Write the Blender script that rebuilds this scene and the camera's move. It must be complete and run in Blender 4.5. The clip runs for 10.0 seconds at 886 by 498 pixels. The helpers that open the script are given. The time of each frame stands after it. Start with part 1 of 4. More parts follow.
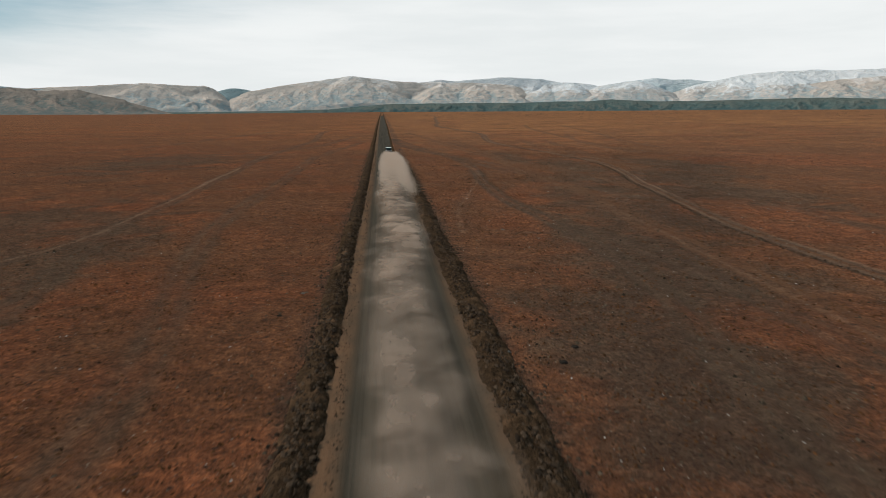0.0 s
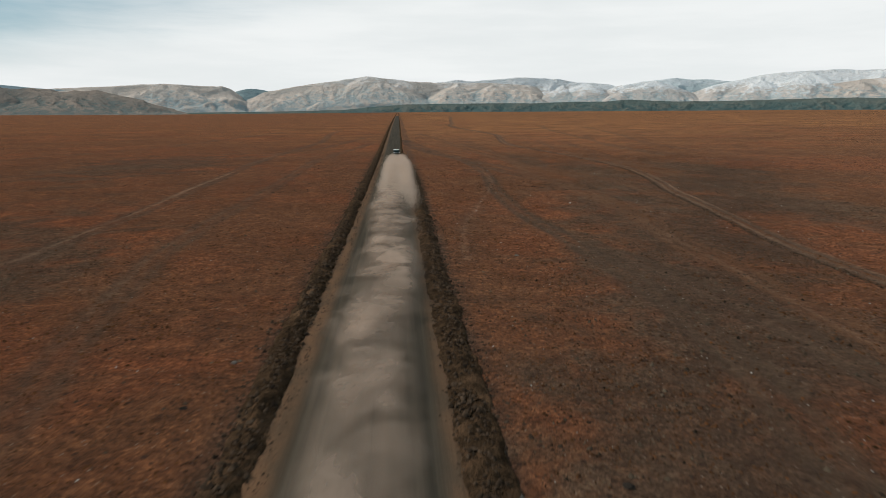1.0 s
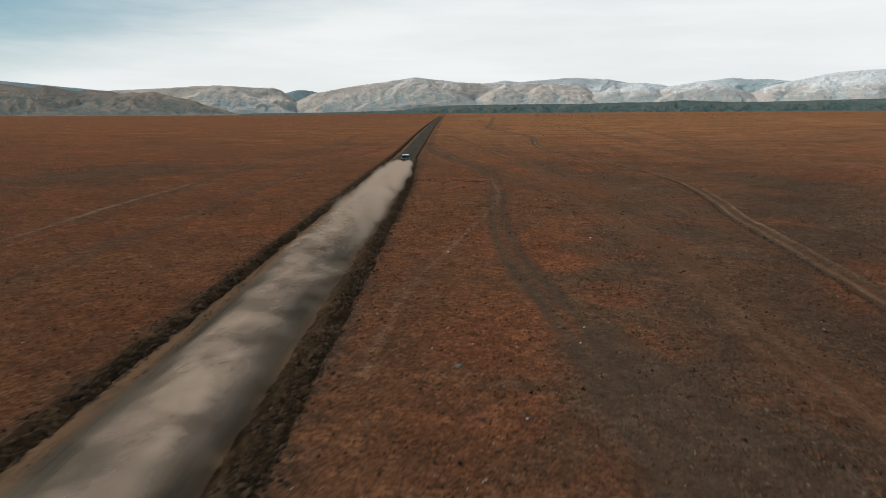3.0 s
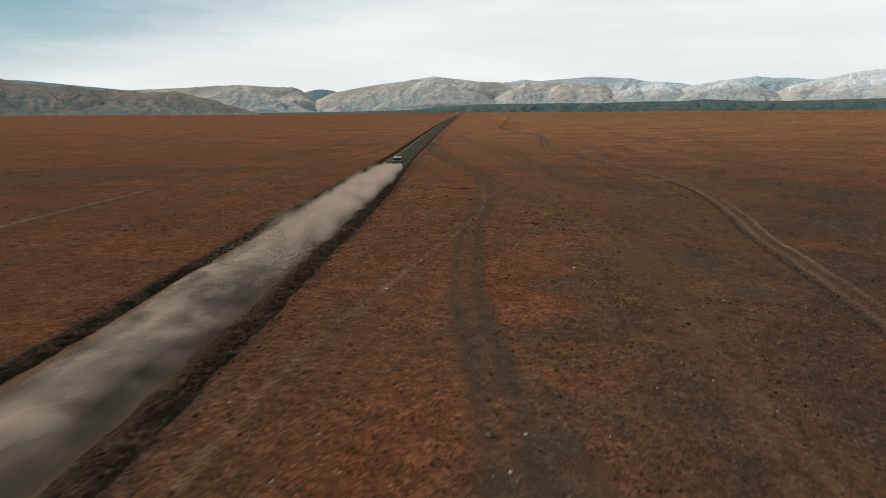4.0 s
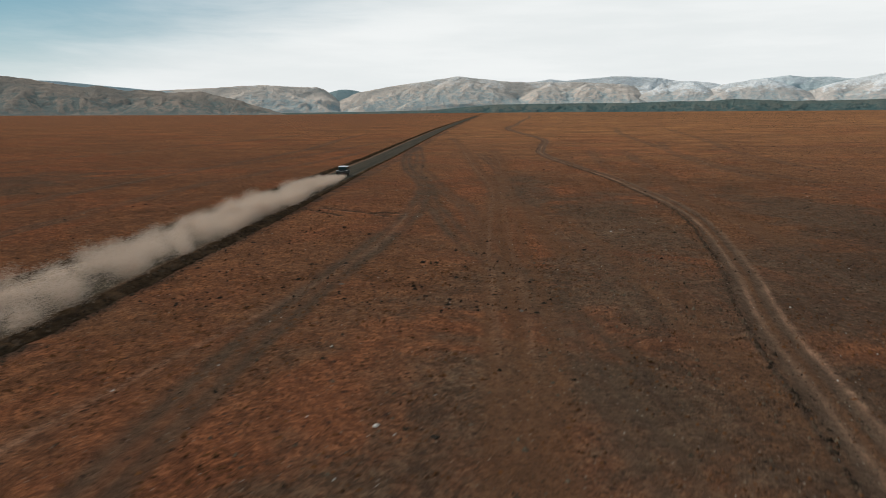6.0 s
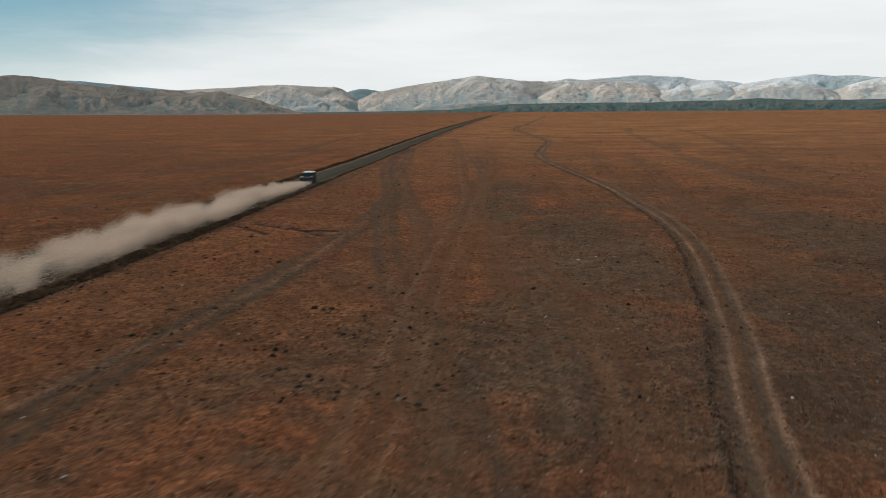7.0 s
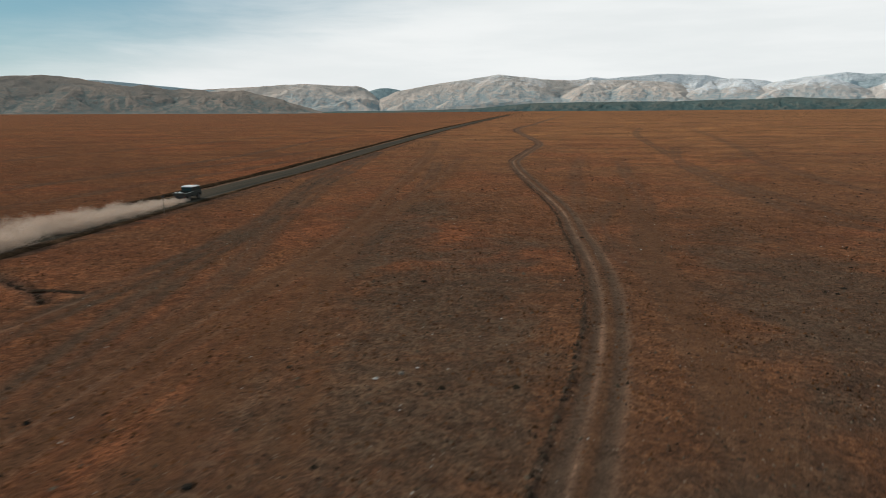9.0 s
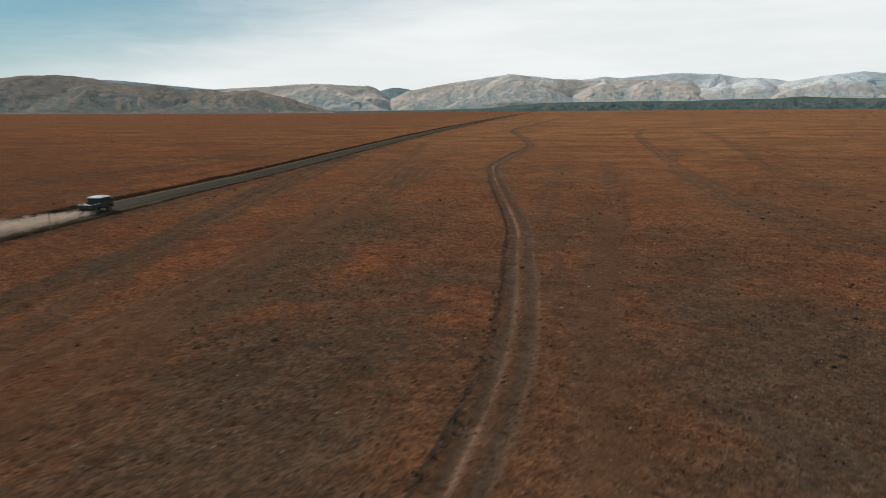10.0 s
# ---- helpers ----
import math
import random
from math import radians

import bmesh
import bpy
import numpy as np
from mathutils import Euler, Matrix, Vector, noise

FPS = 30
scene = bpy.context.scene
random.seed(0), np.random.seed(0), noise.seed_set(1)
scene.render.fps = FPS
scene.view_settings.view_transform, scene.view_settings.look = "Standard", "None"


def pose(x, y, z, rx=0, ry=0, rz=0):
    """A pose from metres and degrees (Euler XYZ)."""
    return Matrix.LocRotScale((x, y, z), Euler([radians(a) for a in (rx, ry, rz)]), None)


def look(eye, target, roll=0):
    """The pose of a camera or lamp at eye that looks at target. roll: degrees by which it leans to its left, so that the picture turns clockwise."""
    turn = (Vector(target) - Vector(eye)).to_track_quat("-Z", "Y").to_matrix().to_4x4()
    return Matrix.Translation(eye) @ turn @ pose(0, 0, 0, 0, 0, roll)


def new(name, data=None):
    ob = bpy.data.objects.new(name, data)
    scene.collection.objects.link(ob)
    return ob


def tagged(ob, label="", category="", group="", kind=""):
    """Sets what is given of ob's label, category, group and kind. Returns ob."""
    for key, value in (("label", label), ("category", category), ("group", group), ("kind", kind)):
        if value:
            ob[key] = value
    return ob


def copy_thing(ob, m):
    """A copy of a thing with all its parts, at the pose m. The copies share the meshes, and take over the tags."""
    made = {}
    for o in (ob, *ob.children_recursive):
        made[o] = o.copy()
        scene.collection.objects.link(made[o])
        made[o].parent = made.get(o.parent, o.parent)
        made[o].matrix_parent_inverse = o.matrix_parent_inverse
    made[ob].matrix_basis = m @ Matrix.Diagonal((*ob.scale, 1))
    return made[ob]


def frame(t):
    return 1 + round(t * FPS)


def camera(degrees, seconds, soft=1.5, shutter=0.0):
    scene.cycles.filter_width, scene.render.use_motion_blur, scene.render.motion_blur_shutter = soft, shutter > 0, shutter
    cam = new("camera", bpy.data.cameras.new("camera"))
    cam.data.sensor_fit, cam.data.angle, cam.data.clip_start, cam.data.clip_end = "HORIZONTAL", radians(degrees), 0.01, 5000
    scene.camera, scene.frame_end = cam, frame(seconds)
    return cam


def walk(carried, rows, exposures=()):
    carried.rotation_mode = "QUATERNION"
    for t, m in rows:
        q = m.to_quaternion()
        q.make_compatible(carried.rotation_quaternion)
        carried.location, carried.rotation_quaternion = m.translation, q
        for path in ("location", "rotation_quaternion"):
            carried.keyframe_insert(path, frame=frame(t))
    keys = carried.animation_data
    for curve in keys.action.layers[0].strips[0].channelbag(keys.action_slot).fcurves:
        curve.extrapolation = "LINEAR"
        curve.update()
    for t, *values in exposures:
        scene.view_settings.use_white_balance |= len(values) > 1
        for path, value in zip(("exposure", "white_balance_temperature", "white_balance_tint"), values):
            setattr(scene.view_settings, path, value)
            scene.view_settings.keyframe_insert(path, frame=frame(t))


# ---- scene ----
# camera: a drone about 12.5 m above the plain, flying forwards and sliding to the right of the road
cam = camera(69.3, 10.0, 0.65, 0.45)
ROWS = [
    (0.0, -0.004, 0.066, 12.889, 0.178, 2.014, 12.474),
    (0.5, 1.165, 6.918, 12.817, 1.322, 8.868, 12.402),
    (1.0, 2.745, 13.757, 12.732, 2.878, 15.709, 12.318),
    (1.5, 4.843, 20.416, 12.601, 4.948, 22.37, 12.188),
    (2.0, 7.268, 26.993, 12.49, 7.346, 28.949, 12.077),
    (2.5, 9.947, 33.666, 12.435, 9.981, 35.623, 12.023),
    (3.0, 12.784, 40.301, 12.361, 12.772, 42.258, 11.95),
    (4.5, 21.715, 60.344, 12.289, 21.635, 62.299, 11.875),
    (5.0, 25.122, 67.213, 12.362, 25.039, 69.168, 11.948),
    (5.5, 28.586, 74.076, 12.433, 28.472, 76.029, 12.02),
    (6.0, 31.936, 80.87, 12.442, 31.788, 82.821, 12.029),
    (7.5, 42.163, 101.338, 12.579, 41.942, 103.282, 12.164),
    (8.0, 45.456, 108.091, 12.568, 45.221, 110.033, 12.153),
    (8.5, 48.782, 114.87, 12.59, 48.514, 116.808, 12.173),
    (9.0, 52.069, 121.683, 12.595, 51.793, 123.619, 12.178),
    (9.5, 55.384, 128.545, 12.565, 55.092, 130.479, 12.146),
    (10.0, 58.857, 135.582, 12.668, 58.545, 137.513, 12.25),
]
walk(cam, [(t, look((x, y, z), (u, v, w), 0.0)) for t, x, y, z, u, v, w in ROWS])

# ---- light: thin high cloud, sun ahead and to the left ----
SUN_AZ, SUN_EL = -68.0, 33.0          # degrees from the road's direction (+ to the right), and above the horizon
sun = new("sun", bpy.data.lights.new("sun", "SUN"))
sun.data.energy, sun.data.angle, sun.data.color = 4.0, radians(1.2), (1.0, 0.92, 0.82)
_a, _e = radians(SUN_AZ), radians(SUN_EL)
sun.matrix_world = look((0, 0, 0), (-math.sin(_a) * math.cos(_e), -math.cos(_a) * math.cos(_e), -math.sin(_e)))


class Net:
    """A small helper to write node trees."""

    def __init__(self, tree):
        self.t = tree
        tree.nodes.clear()

    def node(self, kind, values=(), **props):
        n = self.t.nodes.new(kind)
        for k, v in props.items():
            setattr(n, k, v)
        for k, v in dict(values).items():
            self.put(n.inputs[k], v)
        return n

    def put(self, socket, v):
        if isinstance(v, bpy.types.NodeSocket):
            self.t.links.new(v, socket)
        elif isinstance(v, tuple) and len(v) == 3 and socket.type == "RGBA":
            socket.default_value = (*v, 1)
        else:
            socket.default_value = v

    def math(self, op, a, b=0.0, c=0.0, clamp=False):
        return self.node("ShaderNodeMath", {0: a, 1: b, 2: c}, operation=op, use_clamp=clamp).outputs[0]

    def mix(self, f, a, b, blend="MIX"):
        n = self.node("ShaderNodeMix", {0: f, 6: a, 7: b}, data_type="RGBA", blend_type=blend)
        return n.outputs[2]

    def ramp(self, x, lo, hi, a=0.0, b=1.0):
        return self.node("ShaderNodeMapRange", {0: x, 1: lo, 2: hi, 3: a, 4: b}, interpolation_type="SMOOTHSTEP").outputs[0]

    def noise(self, vec, scale, detail=4.0, rough=0.55, warp=0.0):
        return self.node("ShaderNodeTexNoise", {"Vector": vec, "Scale": scale, "Detail": detail, "Roughness": rough, "Distortion": warp}).outputs[0]

    def stretch(self, vec, sx, sy, sz, rz=0.0):
        return self.node("ShaderNodeMapping", {"Vector": vec, "Scale": (sx, sy, sz), "Rotation": (0, 0, radians(rz))}).outputs[0]

    def attr(self, name):
        return self.node("ShaderNodeAttribute", attribute_name=name).outputs["Fac"]


world = bpy.data.worlds.new("sky")
scene.world = world
world.use_nodes = True
w = Net(world.node_tree)
way = w.node("ShaderNodeTexCoord").outputs["Generated"]
xyz = w.node("ShaderNodeSeparateXYZ", {0: way}).outputs
sky = w.node("ShaderNodeTexSky", sky_type="NISHITA", sun_disc=False, sun_elevation=_e, sun_rotation=_a, air_density=1.0, dust_density=1.0, ozone_density=1.5)
blue = w.mix(0.55, w.mix(1.0, sky.outputs[0], (0.0355, 0.0525, 0.0600), "MULTIPLY"), (0.215, 0.420, 0.505))
# thin cloud: whole towards the right and low over the mountains, torn into soft streaks towards the left
side = w.math("ADD", w.math("MULTIPLY", xyz[0], 0.92), w.math("MULTIPLY", xyz[1], 0.3))
streak = w.noise(w.stretch(way, 1.3, 1.3, 7.0), 2.0, 6.0, 0.58, 0.8)
fine = w.noise(w.stretch(way, 2.0, 2.0, 16.0), 3.2, 7.0, 0.62, 0.5)
cover = w.math("ADD", w.math("ADD", side, w.math("MULTIPLY", streak, 0.30)), w.math("MULTIPLY", fine, 0.16))
low = w.ramp(xyz[2], 0.0, 0.17, 0.46, 0.0)
veil = w.ramp(w.math("ADD", cover, low), -0.10, 0.50)
veil = w.math("MULTIPLY", veil, w.ramp(xyz[2], 0.1, 0.75, 1.0, 0.25))
tone = w.mix(w.ramp(w.noise(w.stretch(way, 1.2, 1.2, 9.0), 2.6, 5.0), 0.35, 0.7), (0.80, 0.835, 0.84), (0.88, 0.905, 0.905))
w.node("ShaderNodeOutputWorld", {0: w.node("ShaderNodeBackground", {0: w.mix(veil, blue, tone), 1: 1.0}).outputs[0]})


# ---- materials ----
def material(name):
    m = bpy.data.materials.new(name)
    m.use_nodes = True
    return m, Net(m.node_tree)


def finish(n, colour, rough=0.9, height=None, bump=0.3, dist=0.05, metal=0.0, spec=0.3, **more):
    values = {"Base Color": colour, "Roughness": rough, "Metallic": metal, "Specular IOR Level": spec, **more}
    if height is not None:
        values["Normal"] = n.node("ShaderNodeBump", {"Strength": bump, "Distance": dist, "Height": height}).outputs[0]
    n.node("ShaderNodeOutputMaterial", {0: n.node("ShaderNodeBsdfPrincipled", values).outputs[0]})


def position(n):
    return n.node("ShaderNodeNewGeometry").outputs["Position"]


def ground_material():
    m, n = material("steppe")
    p = position(n)
    big = n.noise(p, 0.021, 6.0, 0.6, 0.5)
    mid = n.ramp(n.noise(p, 0.10, 7.0, 0.66, 0.5), 0.33, 0.67)
    small = n.ramp(n.noise(p, 0.8, 5.0, 0.68), 0.33, 0.67)
    grain = n.ramp(n.noise(p, 4.2, 5.0, 0.75), 0.34, 0.66)
    speck = n.ramp(n.noise(p, 11.0, 3.0, 0.7), 0.36, 0.64)
    red = n.mix(small, (0.1250, 0.0425, 0.0175), (0.1750, 0.0590, 0.0235))
    brown = n.mix(small, (0.0900, 0.0395, 0.0180), (0.1280, 0.0540, 0.0240))
    colour = n.mix(n.ramp(n.math("ADD", big, n.math("MULTIPLY", mid, 0.16)), 0.40, 0.64), red, brown)
    # orange dry grass in patches
    tuft = n.math("MULTIPLY", n.ramp(n.noise(p, 0.052, 7.0, 0.72, 0.9), 0.47, 0.63), n.ramp(small, 0.1, 0.9, 0.35, 1.0))
    tuft = n.math("MULTIPLY", tuft, n.math("SUBTRACT", 1.0, n.math("MULTIPLY", n.attr("gravel"), 0.75)))
    colour = n.mix(n.math("MULTIPLY", tuft, n.ramp(n.node("ShaderNodeSeparateXYZ", {0: p}).outputs[1], 40.0, 190.0, 0.12, 0.36)), colour, n.mix(grain, (0.1350, 0.0490, 0.0165), (0.2450, 0.0880, 0.0270)))
    sward = n.mix(n.ramp(n.noise(n.stretch(p, 0.55, 1.3, 1.0), 0.05, 6.0, 0.74, 0.6), 0.38, 0.62), (0.1145, 0.0503, 0.0177), (0.3250, 0.1396, 0.0458))
    colour = n.mix(n.math("MULTIPLY", n.attr("grassy"), n.ramp(mid, 0.0, 1.0, 0.45, 0.85)), colour, sward)
    # olive-brown gravel fields
    stone = n.math("ADD", n.attr("gravel"), n.math("SUBTRACT", n.math("MULTIPLY", mid, 0.75), 0.48))
    stone = n.math("MULTIPLY", n.ramp(stone, 0.1, 0.7), n.ramp(small, 0.0, 0.8, 0.6, 1.0))
    colour = n.mix(n.math("MULTIPLY", stone, 0.80), colour, n.mix(grain, (0.0390, 0.0285, 0.0185), (0.0780, 0.0555, 0.0350)))
    # the soil west of the road is darker
    west = n.ramp(n.math("ADD", n.node("ShaderNodeSeparateXYZ", {0: p}).outputs[0], n.math("MULTIPLY", big, 40.0)), 52.0, -4.0, 0.0, 1.0)
    colour = n.mix(n.math("MULTIPLY", west, 0.8), colour, n.mix(1.0, colour, (0.84, 0.755, 0.69), "MULTIPLY"))
    # a broad strip of darker soil east of the road
    colour = n.mix(n.attr("dusky"), colour, n.mix(1.0, colour, (0.74, 0.75, 0.77), "MULTIPLY"))
    # wheel tracks: worn bare, and pale where the soil is packed
    colour = n.mix(n.math("MULTIPLY", n.attr("worn"), n.ramp(mid, 0.0, 0.8, 0.75, 1.0)), colour, n.mix(small, (0.0430, 0.0290, 0.0180), (0.0740, 0.0480, 0.0290)))
    colour = n.mix(n.attr("bare"), colour, n.mix(mid, (0.0800, 0.0380, 0.0176), (0.1160, 0.0532, 0.0238)))
    colour = n.mix(n.math("MULTIPLY", n.attr("packed"), n.ramp(n.noise(p, 0.16, 3.0), 0.36, 0.56, 0.5, 1.0)), colour, n.mix(small, (0.195, 0.108, 0.066), (0.31, 0.18, 0.115)))
    colour = n.mix(n.math("MULTIPLY", n.attr("rutted"), n.ramp(small, 0.0, 1.0, 0.75, 1.0)), colour, n.mix(mid, (0.074, 0.047, 0.030), (0.106, 0.068, 0.044)))
    colour = n.mix(n.attr("turned"), colour, n.mix(small, (0.026, 0.017, 0.011), (0.058, 0.038, 0.025)))
    # grit: each clod, stone and tuft has a tone of its own
    bent = n.node("ShaderNodeMixRGB", {0: 0.12, 1: p, 2: n.node("ShaderNodeTexNoise", {"Vector": p, "Scale": 5.0, "Detail": 4.0}).outputs[1]}, blend_type="ADD").outputs[0]
    for size, lo, hi in ((0.10, 0.90, 1.10), (0.45, 0.88, 1.13), (1.3, 0.82, 1.22), (3.6, 0.73, 1.34), (8.5, 0.59, 1.56)):
        cell = n.node("ShaderNodeTexVoronoi", {"Vector": bent, "Scale": size}, feature="F1")
        tone = n.node("ShaderNodeMapRange", {0: n.node("ShaderNodeSeparateColor", {0: cell.outputs["Color"]}).outputs[0], 3: lo, 4: hi}).outputs[0]
        colour = n.mix(n.ramp(n.math("MAXIMUM", n.attr("bare"), n.attr("worn")), 0.0, 1.0, 1.0, 0.4), colour, n.node("ShaderNodeMixRGB", {0: 1.0, 1: colour, 2: tone}, blend_type="MULTIPLY").outputs[0])
    # few single clods and bleached stones among the grit
    for size, limit, c in ((2.3, 0.93, (0.016, 0.011, 0.008)), (5.0, 0.94, (0.020, 0.014, 0.010)), (6.3, 0.975, (0.27, 0.21, 0.16))):
        cell = n.node("ShaderNodeTexVoronoi", {"Vector": bent, "Scale": size}, feature="F1")
        one = n.math("GREATER_THAN", n.node("ShaderNodeSeparateColor", {0: cell.outputs["Color"]}).outputs[1], limit)
        colour = n.mix(n.math("MULTIPLY", one, n.ramp(cell.outputs["Distance"], 0.22, 0.36, 0.85, 0.0)), colour, c)
    colour = n.mix(n.math("MULTIPLY", grain, 0.45), colour, n.mix(1.0, colour, (0.42, 0.42, 0.42), "MULTIPLY"))
    colour = n.mix(n.ramp(speck, 0.55, 1.0, 0.0, 0.45), colour, n.mix(1.0, colour, (1.9, 1.75, 1.6), "MULTIPLY"))
    h = n.math("ADD", n.math("ADD", n.math("MULTIPLY", small, 0.6), n.math("MULTIPLY", grain, 0.6)), n.math("MULTIPLY", speck, 0.18))
    # the standing dry grass catches the light at low angles
    finish(n, n.mix(1.0, colour, (0.88, 0.89, 0.91), "MULTIPLY"), 1.0, h, 0.8, 0.12, spec=0.0, **{"Sheen Weight": 0.10, "Sheen Roughness": 0.5, "Sheen Tint": (0.92, 0.59, 0.47)})
    return m


def road_material():
    m, n = material("gravel_road")
    p = position(n)
    x = n.node("ShaderNodeSeparateXYZ", {0: p}).outputs[0]
    lane = n.noise(n.stretch(p, 1.0, 0.006, 1.0), 2.6, 5.0, 0.62)
    patch = n.noise(n.stretch(p, 1.0, 0.12, 1.0), 0.6, 5.0, 0.6)
    grain = n.noise(p, 7.0, 4.0, 0.7)
    colour = n.mix(n.ramp(lane, 0.3, 0.7), (0.0251, 0.0224, 0.0167), (0.0576, 0.0475, 0.0340))
    colour = n.mix(n.ramp(patch, 0.45, 0.7, 0.0, 0.5), colour, (0.0650, 0.0461, 0.0294))
    edge = n.math("MAXIMUM", n.ramp(x, -1.4, -2.3), n.ramp(x, 3.9, 4.7, 0.0, 0.7))
    edge = n.math("MULTIPLY", edge, n.ramp(n.noise(n.stretch(p, 1.0, 0.3, 1.0), 1.1, 4.0), 0.3, 0.6, 0.45, 1.0))
    colour = n.mix(edge, colour, n.mix(grain, (0.0831, 0.0468, 0.0267), (0.1550, 0.0866, 0.0492)))
    colour = n.mix(n.ramp(grain, 0.58, 0.75, 0.0, 0.45), colour, (0.1181, 0.0916, 0.0634))
    finish(n, colour, 0.9, n.math("ADD", grain, n.math("MULTIPLY", lane, 1.5)), 0.5, 0.06, spec=0.02)
    return m


def earth_material(name, a, b, c):
    m, n = material(name)
    p = position(n)
    lump = n.ramp(n.noise(p, 1.9, 6.0, 0.72), 0.34, 0.66)
    grain = n.noise(p, 9.0, 3.0, 0.7)
    colour = n.mix(lump, a, b)
    colour = n.mix(n.ramp(n.noise(p, 0.35, 4.0), 0.5, 0.72), colour, c)
    finish(n, colour, 0.95, n.math("ADD", lump, n.math("MULTIPLY", grain, 0.5)), 0.8, 0.15, spec=0.0)
    return m


def pebble_material(name, a, b, rough=0.92):
    m, n = material(name)
    i = n.node("ShaderNodeNewGeometry").outputs["Random Per Island"]
    grain = n.noise(position(n), 14.0, 3.0)
    colour = n.mix(i, a, b)
    finish(n, n.mix(n.ramp(grain, 0.4, 0.7, 0.0, 0.4), colour, n.mix(0.5, a, (0.01, 0.01, 0.01))), rough, grain, 0.4, 0.03, spec=0.0)
    return m


def rock_material(name, low, high, shrub_shade, snow, line, dust):
    """low, high: dry grass and bare soil, paled for haze; third: dark scrub in the gullies and on the steep sides,
    tinted teal for shade; snow lies above line (m), the dust thinly below it.
    """
    m, n = material(name)
    p = position(n)
    z = n.node("ShaderNodeSeparateXYZ", {0: p}).outputs[2]
    flow = n.stretch(p, 1.0, 1.0, 2.2)
    big = n.ramp(n.noise(flow, 0.0042, 6.0, 0.60, 0.8), 0.36, 0.64)
    fine = n.ramp(n.noise(flow, 0.022, 8.0, 0.72, 0.6), 0.34, 0.66)
    speck = n.noise(flow, 0.11, 5.0, 0.75)
    colour = n.mix(n.math("ADD", n.math("MULTIPLY", big, 0.65), n.math("MULTIPLY", fine, 0.35)), low, high)
    dip = n.attr("gully")
    # scrub and scree in the gullies and in ragged slope patches; their teal paints in shade
    patch = n.math("ADD", n.math("MULTIPLY", dip, 0.9), n.math("ADD", n.math("MULTIPLY", fine, 0.35), n.math("MULTIPLY", speck, 0.35)))
    colour = n.mix(n.ramp(patch, 0.62, 0.90, 0.0, 0.85), colour, shrub_shade)
    # snow: whole on the tops, thin and in streaks farther down
    lie = n.math("ADD", n.math("DIVIDE", n.math("SUBTRACT", z, line), 80.0), n.math("MULTIPLY", n.math("SUBTRACT", n.math("ADD", big, n.math("ADD", n.math("MULTIPLY", fine, 0.9), n.math("MULTIPLY", speck, 0.5))), 1.2), 0.8))
    lie = n.math("SUBTRACT", lie, n.math("MULTIPLY", dip, 0.55))
    colour = n.mix(n.math("MULTIPLY", n.ramp(lie, -0.45, 0.35, dust, snow), n.ramp(speck, 0.35, 0.6, 0.55, 1.0)), colour, (0.72, 0.74, 0.76))
    # rock outcrops: small, dark, in broken lines
    crag = n.ramp(n.noise(n.stretch(p, 1.0, 1.0, 3.0), 0.05, 6.0, 0.78, 1.2), 0.57, 0.66, 0.0, 0.55)
    colour = n.mix(crag, colour, n.mix(0.5, shrub_shade, (0.05, 0.05, 0.05)))
    finish(n, colour, 0.95, n.math("ADD", big, n.math("ADD", n.math("MULTIPLY", fine, 0.6), n.math("MULTIPLY", speck, 0.35))), 0.65, 12.0, spec=0.0)
    return m


def plain(name, colour, rough=0.5, metal=0.0, wear=0.25, dirt=(0.16, 0.12, 0.09), spec=0.4, scale=3.0):
    m, n = material(name)
    p = n.node("ShaderNodeTexCoord").outputs["Object"]
    grime = n.noise(p, scale, 5.0, 0.65)
    c = n.mix(n.ramp(grime, 0.4, 0.75, 0.0, wear), colour, dirt)
    finish(n, c, n.ramp(grime, 0.3, 0.8, rough, min(1.0, rough + 0.25)), n.noise(p, scale * 8, 3.0), 0.08, 0.01, metal, spec)
    return m


def glass(name, tint):
    m, n = material(name)
    finish(n, tint, 0.10, None, metal=0.0, spec=0.35)
    return m


def dust_material():
    m, n = material("road_dust")
    i = n.node("ShaderNodeNewGeometry").outputs["Random Per Island"]
    c = n.mix(i, (0.57, 0.450, 0.360), (0.71, 0.575, 0.475))
    a = n.node("ShaderNodeBsdfDiffuse", {"Color": c}).outputs[0]
    b = n.node("ShaderNodeBsdfTranslucent", {"Color": c}).outputs[0]
    dust = n.node("ShaderNodeMixShader", {0: 0.5, 1: a, 2: b}).outputs[0]
    n.node("ShaderNodeOutputMaterial", {0: n.node("ShaderNodeMixShader", {0: 0.42, 1: n.node("ShaderNodeBsdfTransparent").outputs[0], 2: dust}).outputs[0]})
    return m


STEPPE = ground_material()
ROAD = road_material()
BANK = earth_material("bank_earth", (0.0290, 0.0185, 0.0110), (0.0680, 0.0415, 0.0240), (0.1120, 0.0650, 0.0370))
CLOD = pebble_material("clods", (0.0220, 0.0155, 0.0110), (0.0850, 0.0570, 0.0380))
GRIT = pebble_material("field_stones", (0.010, 0.008, 0.006), (0.125, 0.092, 0.063))
LUMP = pebble_material("soil_crust", (0.033, 0.017, 0.009), (0.112, 0.050, 0.023), 0.95)
GRASS = pebble_material("dry_grass", (0.055, 0.026, 0.013), (0.130, 0.054, 0.022), 0.95)
STONE = pebble_material("stone", (0.05, 0.045, 0.040), (0.14, 0.12, 0.10))
PALE = pebble_material("pale_stone", (0.34, 0.31, 0.28), (0.46, 0.42, 0.38))
BURNT = pebble_material("dark_clod", (0.014, 0.012, 0.010), (0.030, 0.024, 0.019))


